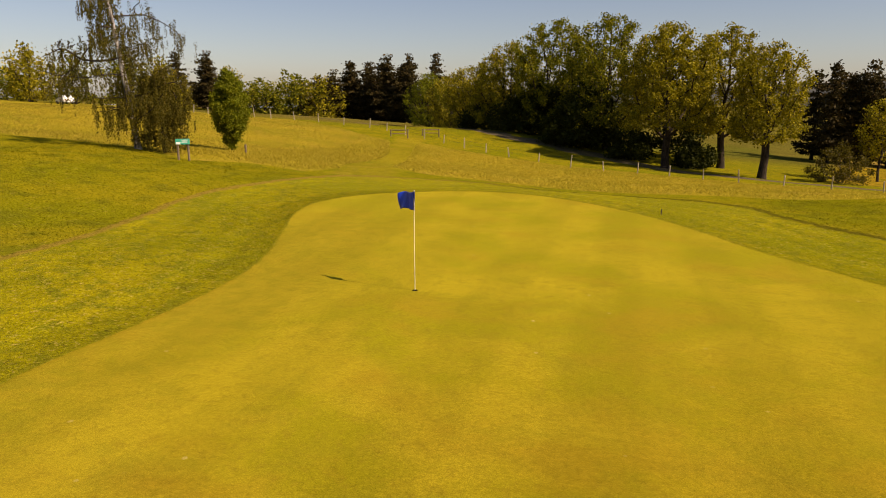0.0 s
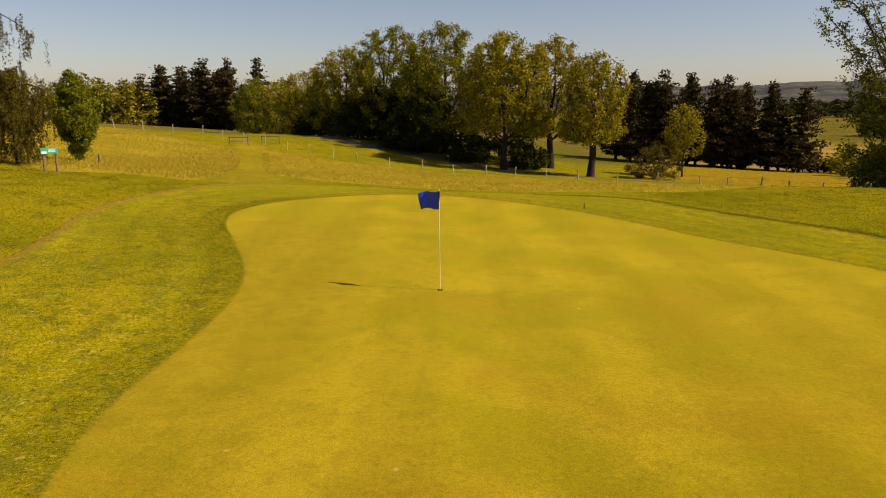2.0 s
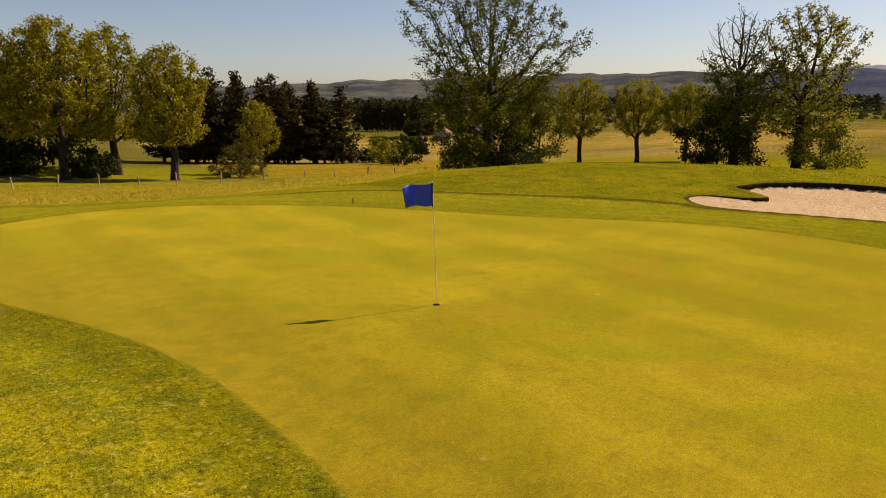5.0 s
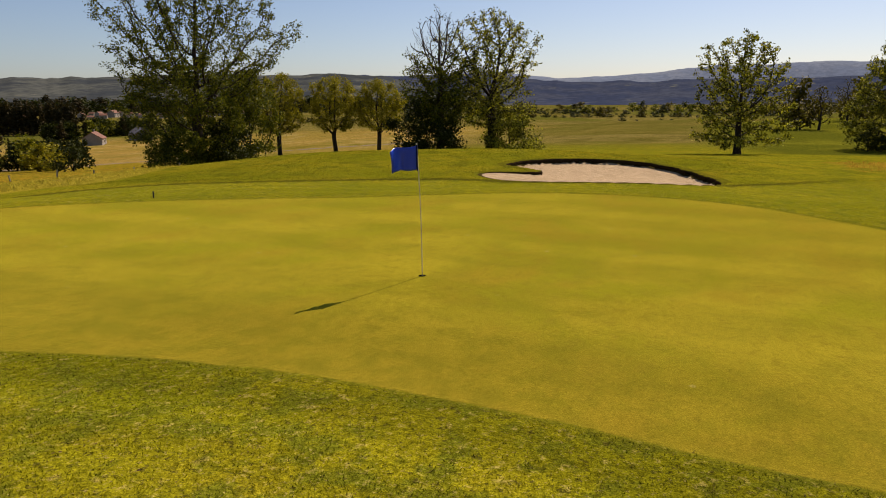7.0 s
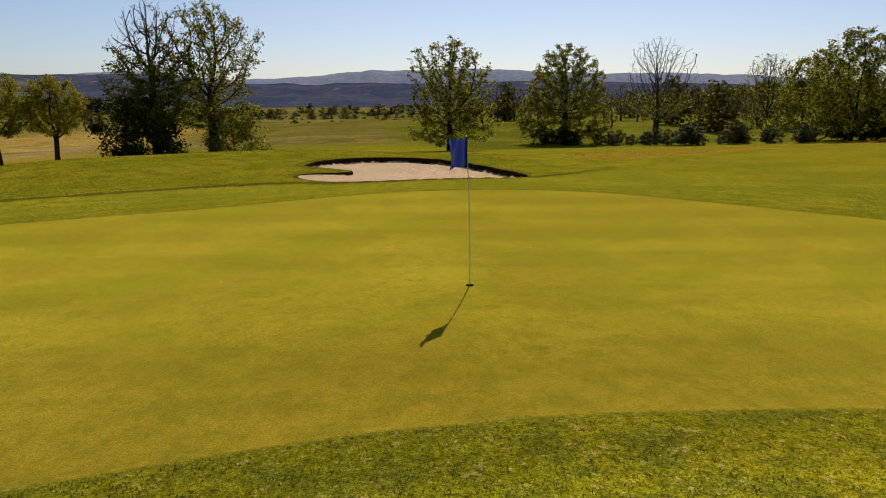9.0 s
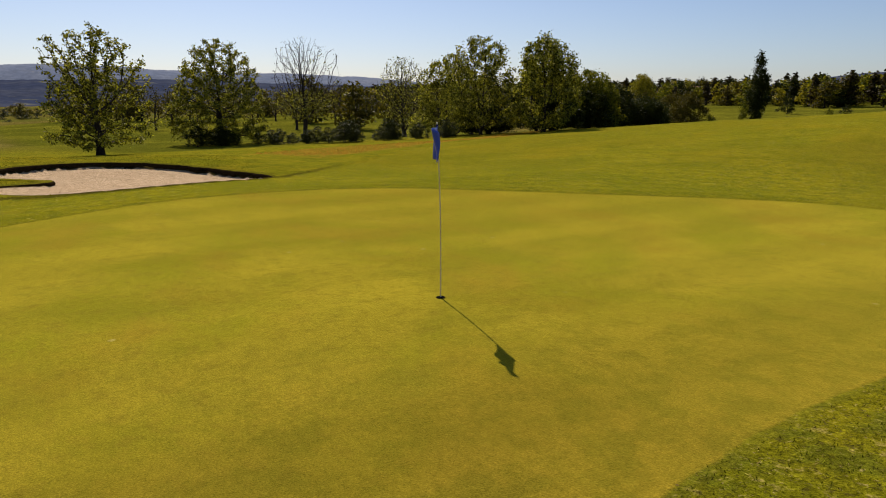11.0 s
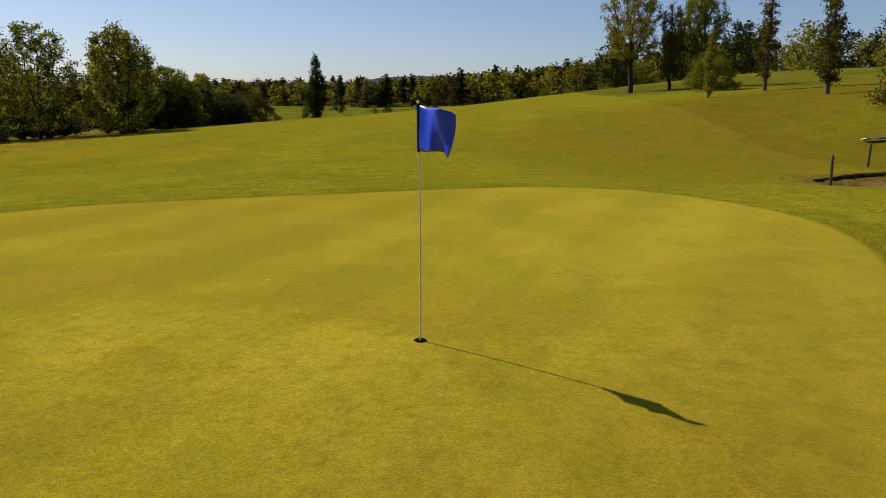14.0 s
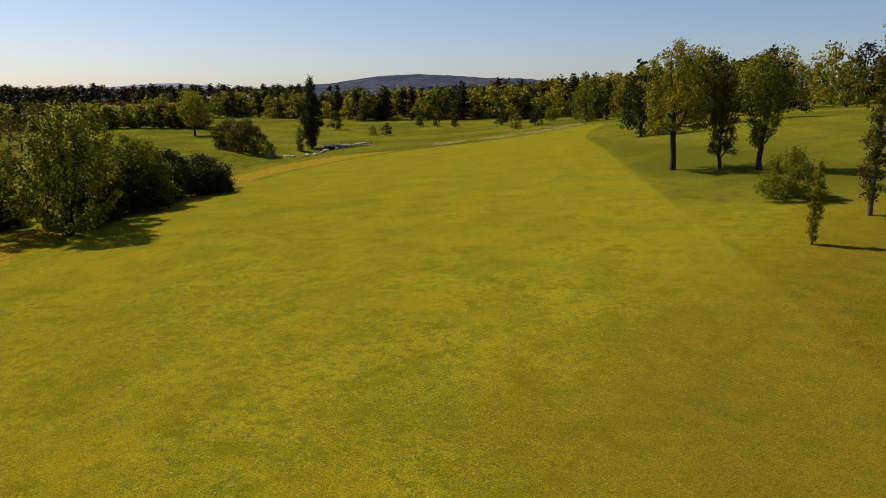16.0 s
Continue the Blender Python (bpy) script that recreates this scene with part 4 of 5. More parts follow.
    # north-east: the great ash, three roadside trees, a pair
    tree("ash_tree", "large old ash with ragged tufts of leaves on forked stems", 36.5, 38.5, 17.8, 6.8, 0.26, "oval", 2000, 32000, 0.18, 0.34, M_leaf_ash, M_bark, 0.40, leader=0.36, seed=47, rise=0.14, lumps=0.36, shell=0.5)
    tree("ash_tree", "younger ash with dense low branches beside the old one", 37.4, 39.4, 9.6, 5.4, 0.10, "round", 620, 16000, 0.20, 0.44, M_leaf_ash, M_bark, 0.2, seed=42, lumps=0.4, coarse=0.07)
    tree("elder_bush", "leafy shrub at the foot of the old ash", 34.6, 39.0, 3.4, 2.8, 0.0, "dome", 160, 5000, 0.22, 0.5, M_leaf_ash, M_bark, 0.08, seed=47, category="bush", lumps=0.35, coarse=0.15)
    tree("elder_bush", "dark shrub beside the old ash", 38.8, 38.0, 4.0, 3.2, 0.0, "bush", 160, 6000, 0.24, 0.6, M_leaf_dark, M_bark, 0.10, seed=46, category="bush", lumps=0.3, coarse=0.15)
    tree("young_tree", "small leafy tree beyond the old ash", 44.5, 39.5, 9.5, 2.6, 0.12, "oval", 260, 7000, 0.22, 0.5, M_leaf_ash, M_bark, 0.16, seed=48, lumps=0.35, coarse=0.08)
    for x, y, h, sd in ((64.1, 50.9, 11.2, 43), (70.8, 46.9, 10.8, 44), (75.6, 42.9, 10.2, 45)):
        tree("pollard_tree", "forked roadside tree with a round yellow-green crown", x, y, h, 3.5, 0.32, "round", 520, 14000, 0.20, 0.42, M_leaf_gold, M_bark, 0.28, fork=0.24, coarse=0.08, seed=sd,
             group="roadside trees", lumps=0.12)
    tree("ash_tree", "old tree with dead bare branches at the top", 49.5, 21.9, 13.2, 3.1, 0.20, "oval", 1500, 9000, 0.20, 0.36, M_leaf_ash, M_bark, 0.36, leader=0.55, seed=51, bare_top=0.42, rise=0.28, lumps=0.45, twig=0.011)
    tree("ash_tree", "old leafy tree beside a half-dead one", 53.2, 18.3, 13.4, 3.9, 0.18, "round", 1300, 15000, 0.19, 0.32, M_leaf_pale, M_bark, 0.36, leader=0.42, seed=52, rise=0.15, lumps=0.50)
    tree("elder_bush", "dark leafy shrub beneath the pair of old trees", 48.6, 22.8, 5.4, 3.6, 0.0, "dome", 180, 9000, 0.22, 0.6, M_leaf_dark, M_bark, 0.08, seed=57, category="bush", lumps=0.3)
    tree("elder_bush", "pale leafy shrub beneath the pair of old trees", 54.0, 16.6, 4.6, 2.9, 0.0, "dome", 160, 7500, 0.20, 0.55, M_leaf_pale, M_bark, 0.08, seed=58, category="bush", lumps=0.3)
    # east
    tree("broadleaf_tree", "solitary open-crowned tree with pale spring leaves", 63.8, -3.0, 11.6, 4.1, 0.05, "oval", 1200, 14000, 0.22, 0.28, M_leaf_pale, M_bark, 0.32, leader=0.30, seed=53, rise=0.2, lumps=0.4)
    tree("broadleaf_tree", "broad rounded tree with pale spring leaves", 91.0, -20.8, 14.0, 6.6, 0.04, "dome", 1700, 36000, 0.23, 0.34, M_leaf_pale, M_bark, 0.44, leader=0.4, seed=54, rise=0.10, lumps=0.08)
    tree("bare_tree", "tall leafless tree with fine grey branches", 120.0, -44.0, 19.0, 6.6, 0.20, "round", 2600, 2600, 0.26, 0.6, M_leaf_pale, M_bark, 0.40, seed=55, rise=0.10, lumps=0.35, bare_top=0.7, twig=0.015, shell=0.75)
    tree("bare_tree", "nearly leafless tree with dark branches", 118.0, -64.0, 16.0, 5.4, 0.12, "round", 1500, 4600, 0.26, 0.5, M_leaf_pale, M_bark, 0.40, seed=56, rise=0.15, twig=0.018, shell=0.7)
    # south-east clump
    # the low bushes in dark leaf also give the contact shade under the crowns
    for x, y, h, c, mt, sd, sh in ((83.0, -52.5, 11.8, 5.2, M_leaf_pale, 61, "dome"), (73.6, -51.8, 13.4, 4.8, M_leaf_pale, 62, "oval"), (62.4, -53.5, 12.2, 3.8, M_leaf_pale, 63, "oval"),
                                   (68.5, -60.0, 12.0, 4.4, M_leaf, 64, "oval"), (70.5, -69.0, 8.6, 4.0, M_leaf, 65, "dome"), (73.5, -77.0, 6.6, 4.0, M_leaf_dark, 66, "dome"),
                                   (76.0, -86.0, 5.2, 3.8, M_leaf_dark, 67, "dome"), (79.0, -66.0, 9.0, 4.8, M_leaf_dark, 68, "dome"), (88.0, -60.0, 10.5, 5.0, M_leaf, 69, "dome"),
                                   (68.0, -66.0, 5.5, 3.5, M_leaf_dark, 70, "bush"), (70.8, -81.5, 4.5, 3.2, M_leaf_dark, 71, "bush"), (66.0, -58.5, 4.6, 3.4, M_leaf_dark, 72, "bush"), (72.5, -73.0, 5.6, 3.8, M_leaf_dark, 73, "bush"), (78.0, -56.0, 5.0, 4.0, M_leaf_dark, 74, "bush")):
        tree("broadleaf_tree", "leafy tree at the edge of the thicket beside the fairway", x, y, h, c, 0.05, sh, 620, 16000 if h > 8 else 10000, 0.27, 0.48, mt, M_bark, 0.25, coarse=0.08, seed=sd, group="thicket trees", lumps=0.28)
    # south: the row beside the fairway
    tree("broadleaf_tree", "tall tree with a pale open crown beside the fairway", 12.5, -89.9, 14.0, 3.2, 0.30, "oval", 700, 14000, 0.22, 0.42, M_leaf_gold, M_bark, 0.30, seed=81, rise=0.3, lumps=0.45)
    tree("dying_tree", "thin half-dead tree with dull leaves", 7.7, -90.1, 12.2, 1.4, 0.12, "oval", 420, 6500, 0.2, 0.4, M_leaf_birch, M_bark, 0.2, seed=82, bare_top=0.25, rise=0.4, lumps=0.4)
    tree("broadleaf_tree", "tree with a ragged leaning crown beside the fairway", 3.7, -88.1, 11.8, 2.9, 0.20, "fan", 600, 11000, 0.21, 0.42, M_leaf, M_bark, 0.26, seed=83, lean=(0.6, 0), rise=0.3, lumps=0.5)
    tree("bush", "large rounded willow bush on the mown slope", 1.7, -70.3, 4.2, 2.5, 0.0, "bush", 240, 15000, 0.14, 0.42, M_leaf, M_bark_pale, 0.08, seed=84, category="bush", rise=0.2)
    tree("poplar_tree", "slim young poplar on the mown slope", 0.9, -54.9, 5.4, 0.36, 0.03, "column", 160, 5000, 0.11, 0.17, M_leaf_gold, M_bark, 0.06, leader=0.9, seed=85, rise=0.8)
    tree("poplar_tree", "tall slender poplar with a bare lower trunk", -3.2, -64.0, 15.6, 0.85, 0.05, "column", 300, 7500, 0.16, 0.26, M_leaf_birch, M_bark_pale, 0.17, leader=0.93, seed=86, rise=0.7, lumps=0.4)
    tree("poplar_tree", "tall slender poplar with a bare lower trunk", -7.0, -50.1, 13.5, 0.85, 0.05, "column", 300, 7500, 0.16, 0.26, M_leaf_birch, M_bark_pale, 0.16, leader=0.93, seed=87, rise=0.7, lumps=0.4)
    tree("bush", "feathery bush at the top of the slope", -9.5, -38.0, 3.6, 1.6, 0.0, "bush", 160, 3500, 0.13, 0.32, M_leaf_birch, M_bark, 0.05, seed=88, category="bush", rise=0.4)
    tree("poplar_tree", "tall dense dark poplar by the pond", 136.6, -204.3, 24.0, 3.0, 0.02, "flame", 420, 10000, 0.5, 0.8, M_leaf_dark, M_bark, 0.4, leader=0.6, seed=89, rise=0.9, coarse=0.12, lumps=0.15, flat=1.2)
    tree("willow_bush", "wide grey-green willow by the pond", 144.3, -180.5, 10.2, 5.6, 0.0, "dome", 420, 9000, 0.42, 0.9, M_leaf_birch, M_bark, 0.2, coarse=0.2, seed=90, category="bush", lumps=0.3)
    tree("willow_bush", "wide grey-green willow by the pond", 153.5, -184.0, 9.4, 5.2, 0.0, "dome", 380, 8000, 0.42, 0.9, M_leaf_birch, M_bark, 0.2, coarse=0.2, seed=91, category="bush", lumps=0.3)
    tree("willow_bush", "small pale willow among the pond stones", 139.8, -185.5, 4.4, 2.0, 0.0, "dome", 160, 2500, 0.3, 0.6, M_leaf_pale, M_bark, 0.1, coarse=0.2, seed=92, category="bush")
    tree("young_tree", "slim young willow beside the tall poplar", 138.0, -199.5, 8.6, 1.5, 0.02, "column", 160, 2800, 0.3, 0.5, M_leaf, M_bark, 0.1, leader=0.8, seed=93, rise=0.4)
    tree("broadleaf_tree", "lone field tree with an open crown on a bare trunk", 216.8, -237.9, 18.5, 5.2, 0.22, "oval", 420, 7500, 0.5, 0.9, M_leaf_gold, M_bark, 0.4, coarse=0.08, seed=94, lumps=0.4)


planted_trees()


def far_woods():
    broad = [tree("broadleaf_tree", "rounded woodland tree in olive leaf", *xy, 13.0, 4.9, 0.02, "dome", 60, 950, 1.1, 1.75, mt, M_bark, 0.28, coarse=0.25, seed=sd, group="far woodland", lumps=0.3)
             for xy, mt, sd in (((196, -468), M_leaf, 101), ((150, -452), M_leaf_gold, 102), ((110, -432), M_leaf_dark, 103), ((60, -330), M_leaf_birch, 104))]
    lite = [tree("broadleaf_tree", "distant woodland tree with a rounded leafy crown", *xy, 13.0, 4.9, 0.02, "dome", 36, 600, 1.15, 1.6, mt, M_bark, 0.28, coarse=0.35, seed=sd, group="far woodland", lumps=0.3)
            for xy, mt, sd in (((190, -480), M_leaf, 131), ((140, -470), M_leaf_gold, 132), ((120, -450), M_leaf_dark, 133), ((230, -470), M_leaf_birch, 134))]
    mid = [tree("broadleaf_tree", "leafy broadleaf tree in olive green", *xy, 13.0, 4.8, 0.03, "dome", 160, 2300, 0.6, 1.1, mt, M_bark, 0.28, coarse=0.2, seed=sd, group="field trees", lumps=0.35)
           for xy, mt, sd in (((-80, 152), M_leaf, 121), ((-94, 147), M_leaf_gold, 122), ((50, -252), M_leaf_dark, 123))]
    bare = tree("broadleaf_tree", "thin open woodland tree with few leaves", 170, -90, 13.0, 4.4, 0.16, "oval", 110, 420, 0.55, 0.9, M_leaf_birch, M_bark, 0.30, coarse=0.18, seed=105, group="far woodland", lumps=0.4, rise=0.3)
    con = [tree("pine_tree", "dark brown-green pine in the wood edge", *xy, 16.5, cr, 0.05, "pine", 300, 5200, 0.50, 0.80, M_needle, M_bark, 0.26, coarse=0.16, leader=0.97, droop=0.15, seed=sd, flat=0.38, rise=0.02, lumps=0.40, whorls=17, group="dark pines")
           for xy, cr, sd in (((-47.5, 150.0), 4.0, 111), ((-40.0, 146.0), 4.4, 112), ((62.0, 118.0), 3.4, 113))]
    small = tree("pine_tree", "dark pine in a plantation", 150, 296, 14.0, 3.4, 0.03, "pine", 40, 420, 1.2, 1.0, M_needle, M_bark, 0.22, coarse=0.25, leader=0.96, seed=114, flat=0.5, rise=-0.1, group="dark pines")
    spruce = tree("spruce_tree", "young dark green spruce in a dense plantation", 118.3, 165.9, 6.0, 1.9, 0.0, "pine", 50, 600, 0.55, 0.55, M_leaf_dark, M_bark, 0.12, coarse=0.25, leader=0.96, seed=116, flat=0.5, group="spruce plantation")
    # pines to the north-west and north-east
    k = 0
    for x, y, s in ((-54, 152, 0.95), (-60, 156, 0.88), (-66, 158, 0.9), (-72, 161, 0.88), (-36.5, 143, 0.62), (-58, 160, 0.92), (-78, 164, 0.76), (-84, 166, 0.72),
                    (-30, 150, 0.6), (-24, 152, 0.58), (-90, 120, 0.72), (-51, 160, 0.78), (-64, 168, 0.82), (-69, 152, 0.66)):
        planted(con[k % 3], [(x, y, s)], 0.94, 1.06, seed=k, wide=1.3)
        planted(con[(k + 1) % 3], [(x + 4.0, y + 5, s)], 0.85, 1.1, seed=k + 30, wide=1.4)
        planted(con[(k + 2) % 3], [(x + 1.5, y + 9, s * 1.05)], 0.85, 1.1, seed=k + 60, wide=1.4)
        k += 1
    for i in range(30):
        u = i / 29
        planted(con[i % 3], [(37 + 28 * u + 2 * math.sin(i * 2.1), 127 - 10 * u + 5 * math.cos(i * 1.7), 1.02 - 0.14 * u)], 0.88, 1.12, seed=40 + i, wide=1.0)
    # broadleaves behind the pines and beside them
    spots = [(-88, 150), (-98, 148), (-84, 146), (-103, 146), (-76, 150), (-110, 142), (-106, 140), (-70, 150), (-150, 118), (-141, 110), (-133, 118), (-108, 158), (-118, 160)]
    for i, (x, y) in enumerate(spots):
        planted(mid[i % 2], [(x, y, 0.72 + 0.08 * (i % 3))], seed=70 + i, wide=1.3)
    # woods beyond the pond and up the slope to the south: a closed belt
    rng = random.Random(4)
    n = 0
    belt = []
    for a, d0, d1, s in [(135 + 0.75 * i, 455 - 3.2 * i, 550 - 3.2 * i, 0.95 + 0.005 * i) for i in range(62)]:
        for _ in range(5):
            d, b = rng.uniform(d0, d1), radians(a + rng.uniform(-0.5, 0.5))
            belt.append((lite[n % 4] if n % 5 else small, 5 + d * math.sin(b), -8 + d * math.cos(b), s * rng.uniform(0.75, 1.25), 1.2))
            n += 1
    wood("wood_belt", "closed belt of mixed woodland beyond the far course", belt, 5)
    # darker trees nearer, up the slope
    for i in range(26):
        b, d = radians(168 + 1.0 * i), 250 + 40 * math.sin(i * 1.3)
        planted(mid[(0, 2, 1)[i % 3]], [(5 + d * math.sin(b), -8 + d * math.cos(b), 1.05 + 0.35 * rng.random())], seed=400 + i)
    # scattered trees and dark shrubs on the far course
    for i, (x, y, s) in enumerate(((252, -276, 1.4), (145.8, -306.4, 0.37), (136.7, -304.6, 0.37), (123.0, -293.7, 0.40), (101.2, -292.6, 0.66), (81.7, -250.1, 0.47), (78.0, -263.1, 0.54), (78.6, -286.8, 0.50), (68.0, -285.0, 0.80), (58.3, -275.3, 0.50),
                                   (48.4, -267.9, 0.42), (22, -133, 0.85), (19, -137, 0.4), (179.9, -288.6, 0.72), (150.8, -270.8, 0.34), (144.1, -270.7, 0.42), (12, -150, 0.9), (2, -155, 0.8))):
        planted(mid[(0, 2, 2, 2, 2, 0, 2)[i % 7]], [(x, y, s)], 0.95, 1.05, seed=500 + i)
    # hedge and trees between the far course and the wood
    for i in range(34):
        u = i / 33
        planted(mid[(2, 0, 2, 1)[i % 4]], [(330 - 190 * u + rng.uniform(-6, 6), -395 - 50 * u + rng.uniform(-8, 8), rng.uniform(0.25, 0.6))], seed=560 + i, wide=1.3)
    # the open wood to the east, behind the bare trees
    for i in range(54):
        b, d = radians(93 + 0.64 * i), 262 + 58 * math.sin(i * 2.7) + 25 * math.cos(i * 1.1)
        planted((bare, bare, broad[3], bare, bare)[i % 5], [(-9 + d * math.sin(b), 1 + d * math.cos(b), 0.8 + 0.3 * rng.random())], seed=600 + i)
    # dark shrubs along the edge of the open wood
    for i in range(30):
        u = i / 29
        planted(mid[2], [(86 - 14 * u + rng.uniform(-2, 2), -17 - 30 * u + rng.uniform(-1.5, 1.5), rng.uniform(0.10, 0.22))], seed=640 + i, wide=1.5)
    # dark forest belt to the south-east
    belt = []
    for i in range(60):
        b, d = radians(108 + 0.5 * i), 350 + 22 * math.sin(i * 2.1) + 14 * (i % 3)
        belt.append(((lite[1], lite[2], lite[3], lite[0], lite[3])[i % 5], 5 + d * math.sin(b), -8 + d * math.cos(b), 0.75 + 0.3 * rng.random(), 1.4))
    wood("wood_belt", "dark mixed woodland behind the thicket", belt, 7)
    belt = []
    for i in range(100):
        b, d = radians(113 + 0.33 * i), 790 + 40 * math.sin(i * 2.3) + 45 * (i % 3)
        belt.append(((small, lite[2])[i % 2], d * math.sin(b), d * math.cos(b), 1.15 + 0.35 * rng.random(), 2.0))
    wood("wood_belt", "dark far forest along the low ridge", belt, 9)
    # valley: spruce plantation, pine wood with bare stems, trees behind the houses, forest belt
    for i in range(46):
        u, v = (i % 23) / 22, i // 23
        planted(spruce, [(136 - 40 * u + 5 * v + rng.uniform(-1, 1), 206 - 82 * u + 9 * v + rng.uniform(-1, 1), 0.9 - 0.15 * u)], 0.85, 1.15, seed=700 + i, wide=1.2)
    for i in range(44):
        u, v = (i % 22) / 21, i // 22
        planted(small, [(255 + 32 * u + 14 * v + rng.uniform(-2, 2), 410 - 44 * u + 16 * v + rng.uniform(-2, 2), 1.35)], 0.9, 1.1, seed=760 + i, wide=0.95)
    for i in range(34):
        u = i / 33
        planted((broad[2], small, broad[0], broad[2])[i % 4], [(238 + 75 * u + rng.uniform(-6, 6), 322 - 10 * u + rng.uniform(-9, 9), rng.uniform(0.55, 0.95))], seed=810 + i, wide=1.2)
    belt = []
    for i in range(150):
        b, d = radians(26 + 0.30 * i + rng.uniform(-0.2, 0.2)), 1080 + 60 * math.sin(i * 0.7) + 90 * (i % 3)
        belt.append(((small, lite[2])[i % 2], d * math.sin(b), d * math.cos(b), rng.uniform(1.3, 2.0), 2.2))
    for i in range(70):
        b, d = radians(70 + 0.55 * i + rng.uniform(-0.2, 0.2)), 1060 + rng.uniform(-130, 130)
        belt.append((lite[(2, 3, 0)[i % 3]], d * math.sin(b), d * math.cos(b), rng.uniform(0.4, 1.3), rng.uniform(1.4, 2.6)))
    wood("valley_forest", "dark forest across the valley behind the village", belt, 6)
    hedge = tree("hedge_tree", "small dark hedgerow tree in the valley", 240, 260, 6.0, 3.6, 0.0, "dome", 40, 700, 0.6, 1.0, M_leaf_dark, M_bark, 0.16, coarse=0.25, seed=115, group="valley hedges", lumps=0.4)
    for j, (b0, d0, b1, d1, n) in enumerate(((46, 560, 66, 640, 22), (64, 760, 98, 800, 46), (70, 940, 106, 900, 44), (56, 900, 80, 1000, 30), (80, 620, 92, 640, 8))):
        for i in range(n):
            t = (i + rng.uniform(-0.4, 0.4)) / n
            b, d = radians(b0 + (b1 - b0) * t), d0 + (d1 - d0) * t + rng.uniform(-8, 8)
            planted(hedge if rng.random() < 0.8 else broad[3], [(d * math.sin(b), d * math.cos(b), rng.uniform(0.35, 1.0) * (0.8 if d < 700 else 1.1))], seed=1300 + 40 * j + i, wide=1.5)
    # trees on the ridge beside the car
    for i, (x, y, s) in enumerate(((-97, 88.5, 0.80), (-92, 93, 0.74), (-103, 94, 0.7), (-82, 94, 0.80), (-77, 97, 0.72))):
        planted(mid[(1, 0, 1, 0, 1)[i]], [(x, y, s)], 0.95, 1.05, seed=1800 + i, wide=1.1)
    # shrubs beyond the mound
    for i, (x, y, s) in enumerate(((60.5, 84.5, 0.7), (69, 115, 0.9), (72, 113, 0.6), (67, 117, 0.9), (75, 112, 0.4), (70, 102, 0.35), (75, 110, 0.45), (80, 121, 0.5), (72, 118, 0.5), (64, 92, 0.3))):
        planted(hedge, [(x, y, s)], 0.95, 1.05, seed=1850 + i, wide=0.9)
    for i, (x, y, s) in enumerate(((74, 112.5, 0.42), (77, 110, 0.34), (66, 99, 0.3))):
        planted(broad[(0, 1, 1)[i]], [(x, y, s)], seed=900 + i, wide=1.5)


far_woods()


# ---- grass ----
def blade_mat(name, a, b, trans=0.3, turf=None, lo=0.2, hi=1.95):
    m = Mat(name, 0.9, 0.0)
    c = m.mix(m.random(), a, b)
    if turf:
        c = m.mix(1.0, turf(m), m.map(m.random(), 0, 1, lo, hi, False), "MULTIPLY")
    m.color(c)
    tr = m.node("ShaderNodeBsdfTranslucent")
    m.link(c, tr.inputs[0])
    mx = m.node("ShaderNodeMixShader", Fac=trans)
    m.link(m.b.outputs[0], mx.inputs[1])
    m.link(tr.outputs[0], mx.inputs[2])
    m.link(mx.outputs[0], m.t.nodes["Material Output"].inputs[0])
    return m.m


def blades(name, label, x, y, h, w, mat, lean=0.6, seed=1):
    """Single blades of grass on the ground, as one mesh."""
    r = np.random.RandomState(seed)
    n = len(x)
    z = height(x, y) - 0.006
    a = r.rand(n) * 6.28
    h = h * (0.55 + 0.8 * r.rand(n))
    dx, dy = np.cos(a) * w * 0.5, np.sin(a) * w * 0.5
    k = r.rand(n) * 6.28
    lx, ly = np.cos(k) * lean * h * r.rand(n), np.sin(k) * lean * h * r.rand(n)
    v = np.stack([np.stack([x - dx, y - dy, z], -1), np.stack([x + dx, y + dy, z], -1), np.stack([x + lx, y + ly, z + h], -1)], 1).reshape(-1, 3)
    ob = new(name, mesh_np(name, v, np.arange(3 * n).reshape(n, 3), [mat]))
    return tagged(ob, label, "grass", kind="stuff")


def scatter(n, x0, x1, y0, y1, keep, seed, soft=3.0):
    r = np.random.RandomState(seed)
    x, y = x0 + (x1 - x0) * r.rand(n), y0 + (y1 - y0) * r.rand(n)
    patch = waves(x, y, 1.6, seed) + 0.6 * waves(x, y, 0.5, seed + 5) + 1.4 * (r.rand(n) - 0.5)
    rim = np.minimum(np.minimum(x - x0, x1 - x), np.minimum(y - y0, y1 - y))
    k = keep(x, y) & (patch > -0.75) & (rim > soft * r.rand(n))
    return x[k], y[k]


M_blade = blade_mat("grass_blade", (0.130, 0.135, 0.010), (0.235, 0.200, 0.022), 0.12, mown_color, 0.3, 2.3)
M_fairway = blade_mat("fairway_blade", (0.130, 0.135, 0.010), (0.235, 0.200, 0.022), 0.55, mown_color, 0.7, 1.8)
M_litter = blade_mat("dead_leaf", (0.035, 0.022, 0.010), (0.16, 0.10, 0.04), 0.1)
M_straw = blade_mat("grass_straw", (0.27, 0.20, 0.045), (0.14, 0.115, 0.02))
M_plume = blade_mat("grass_plume", (0.52, 0.45, 0.20), (0.26, 0.22, 0.05), 0.5)
M_rough = blade_mat("grass_rough", (0.085, 0.098, 0.009), (0.175, 0.155, 0.018), 0.6, rough_color)
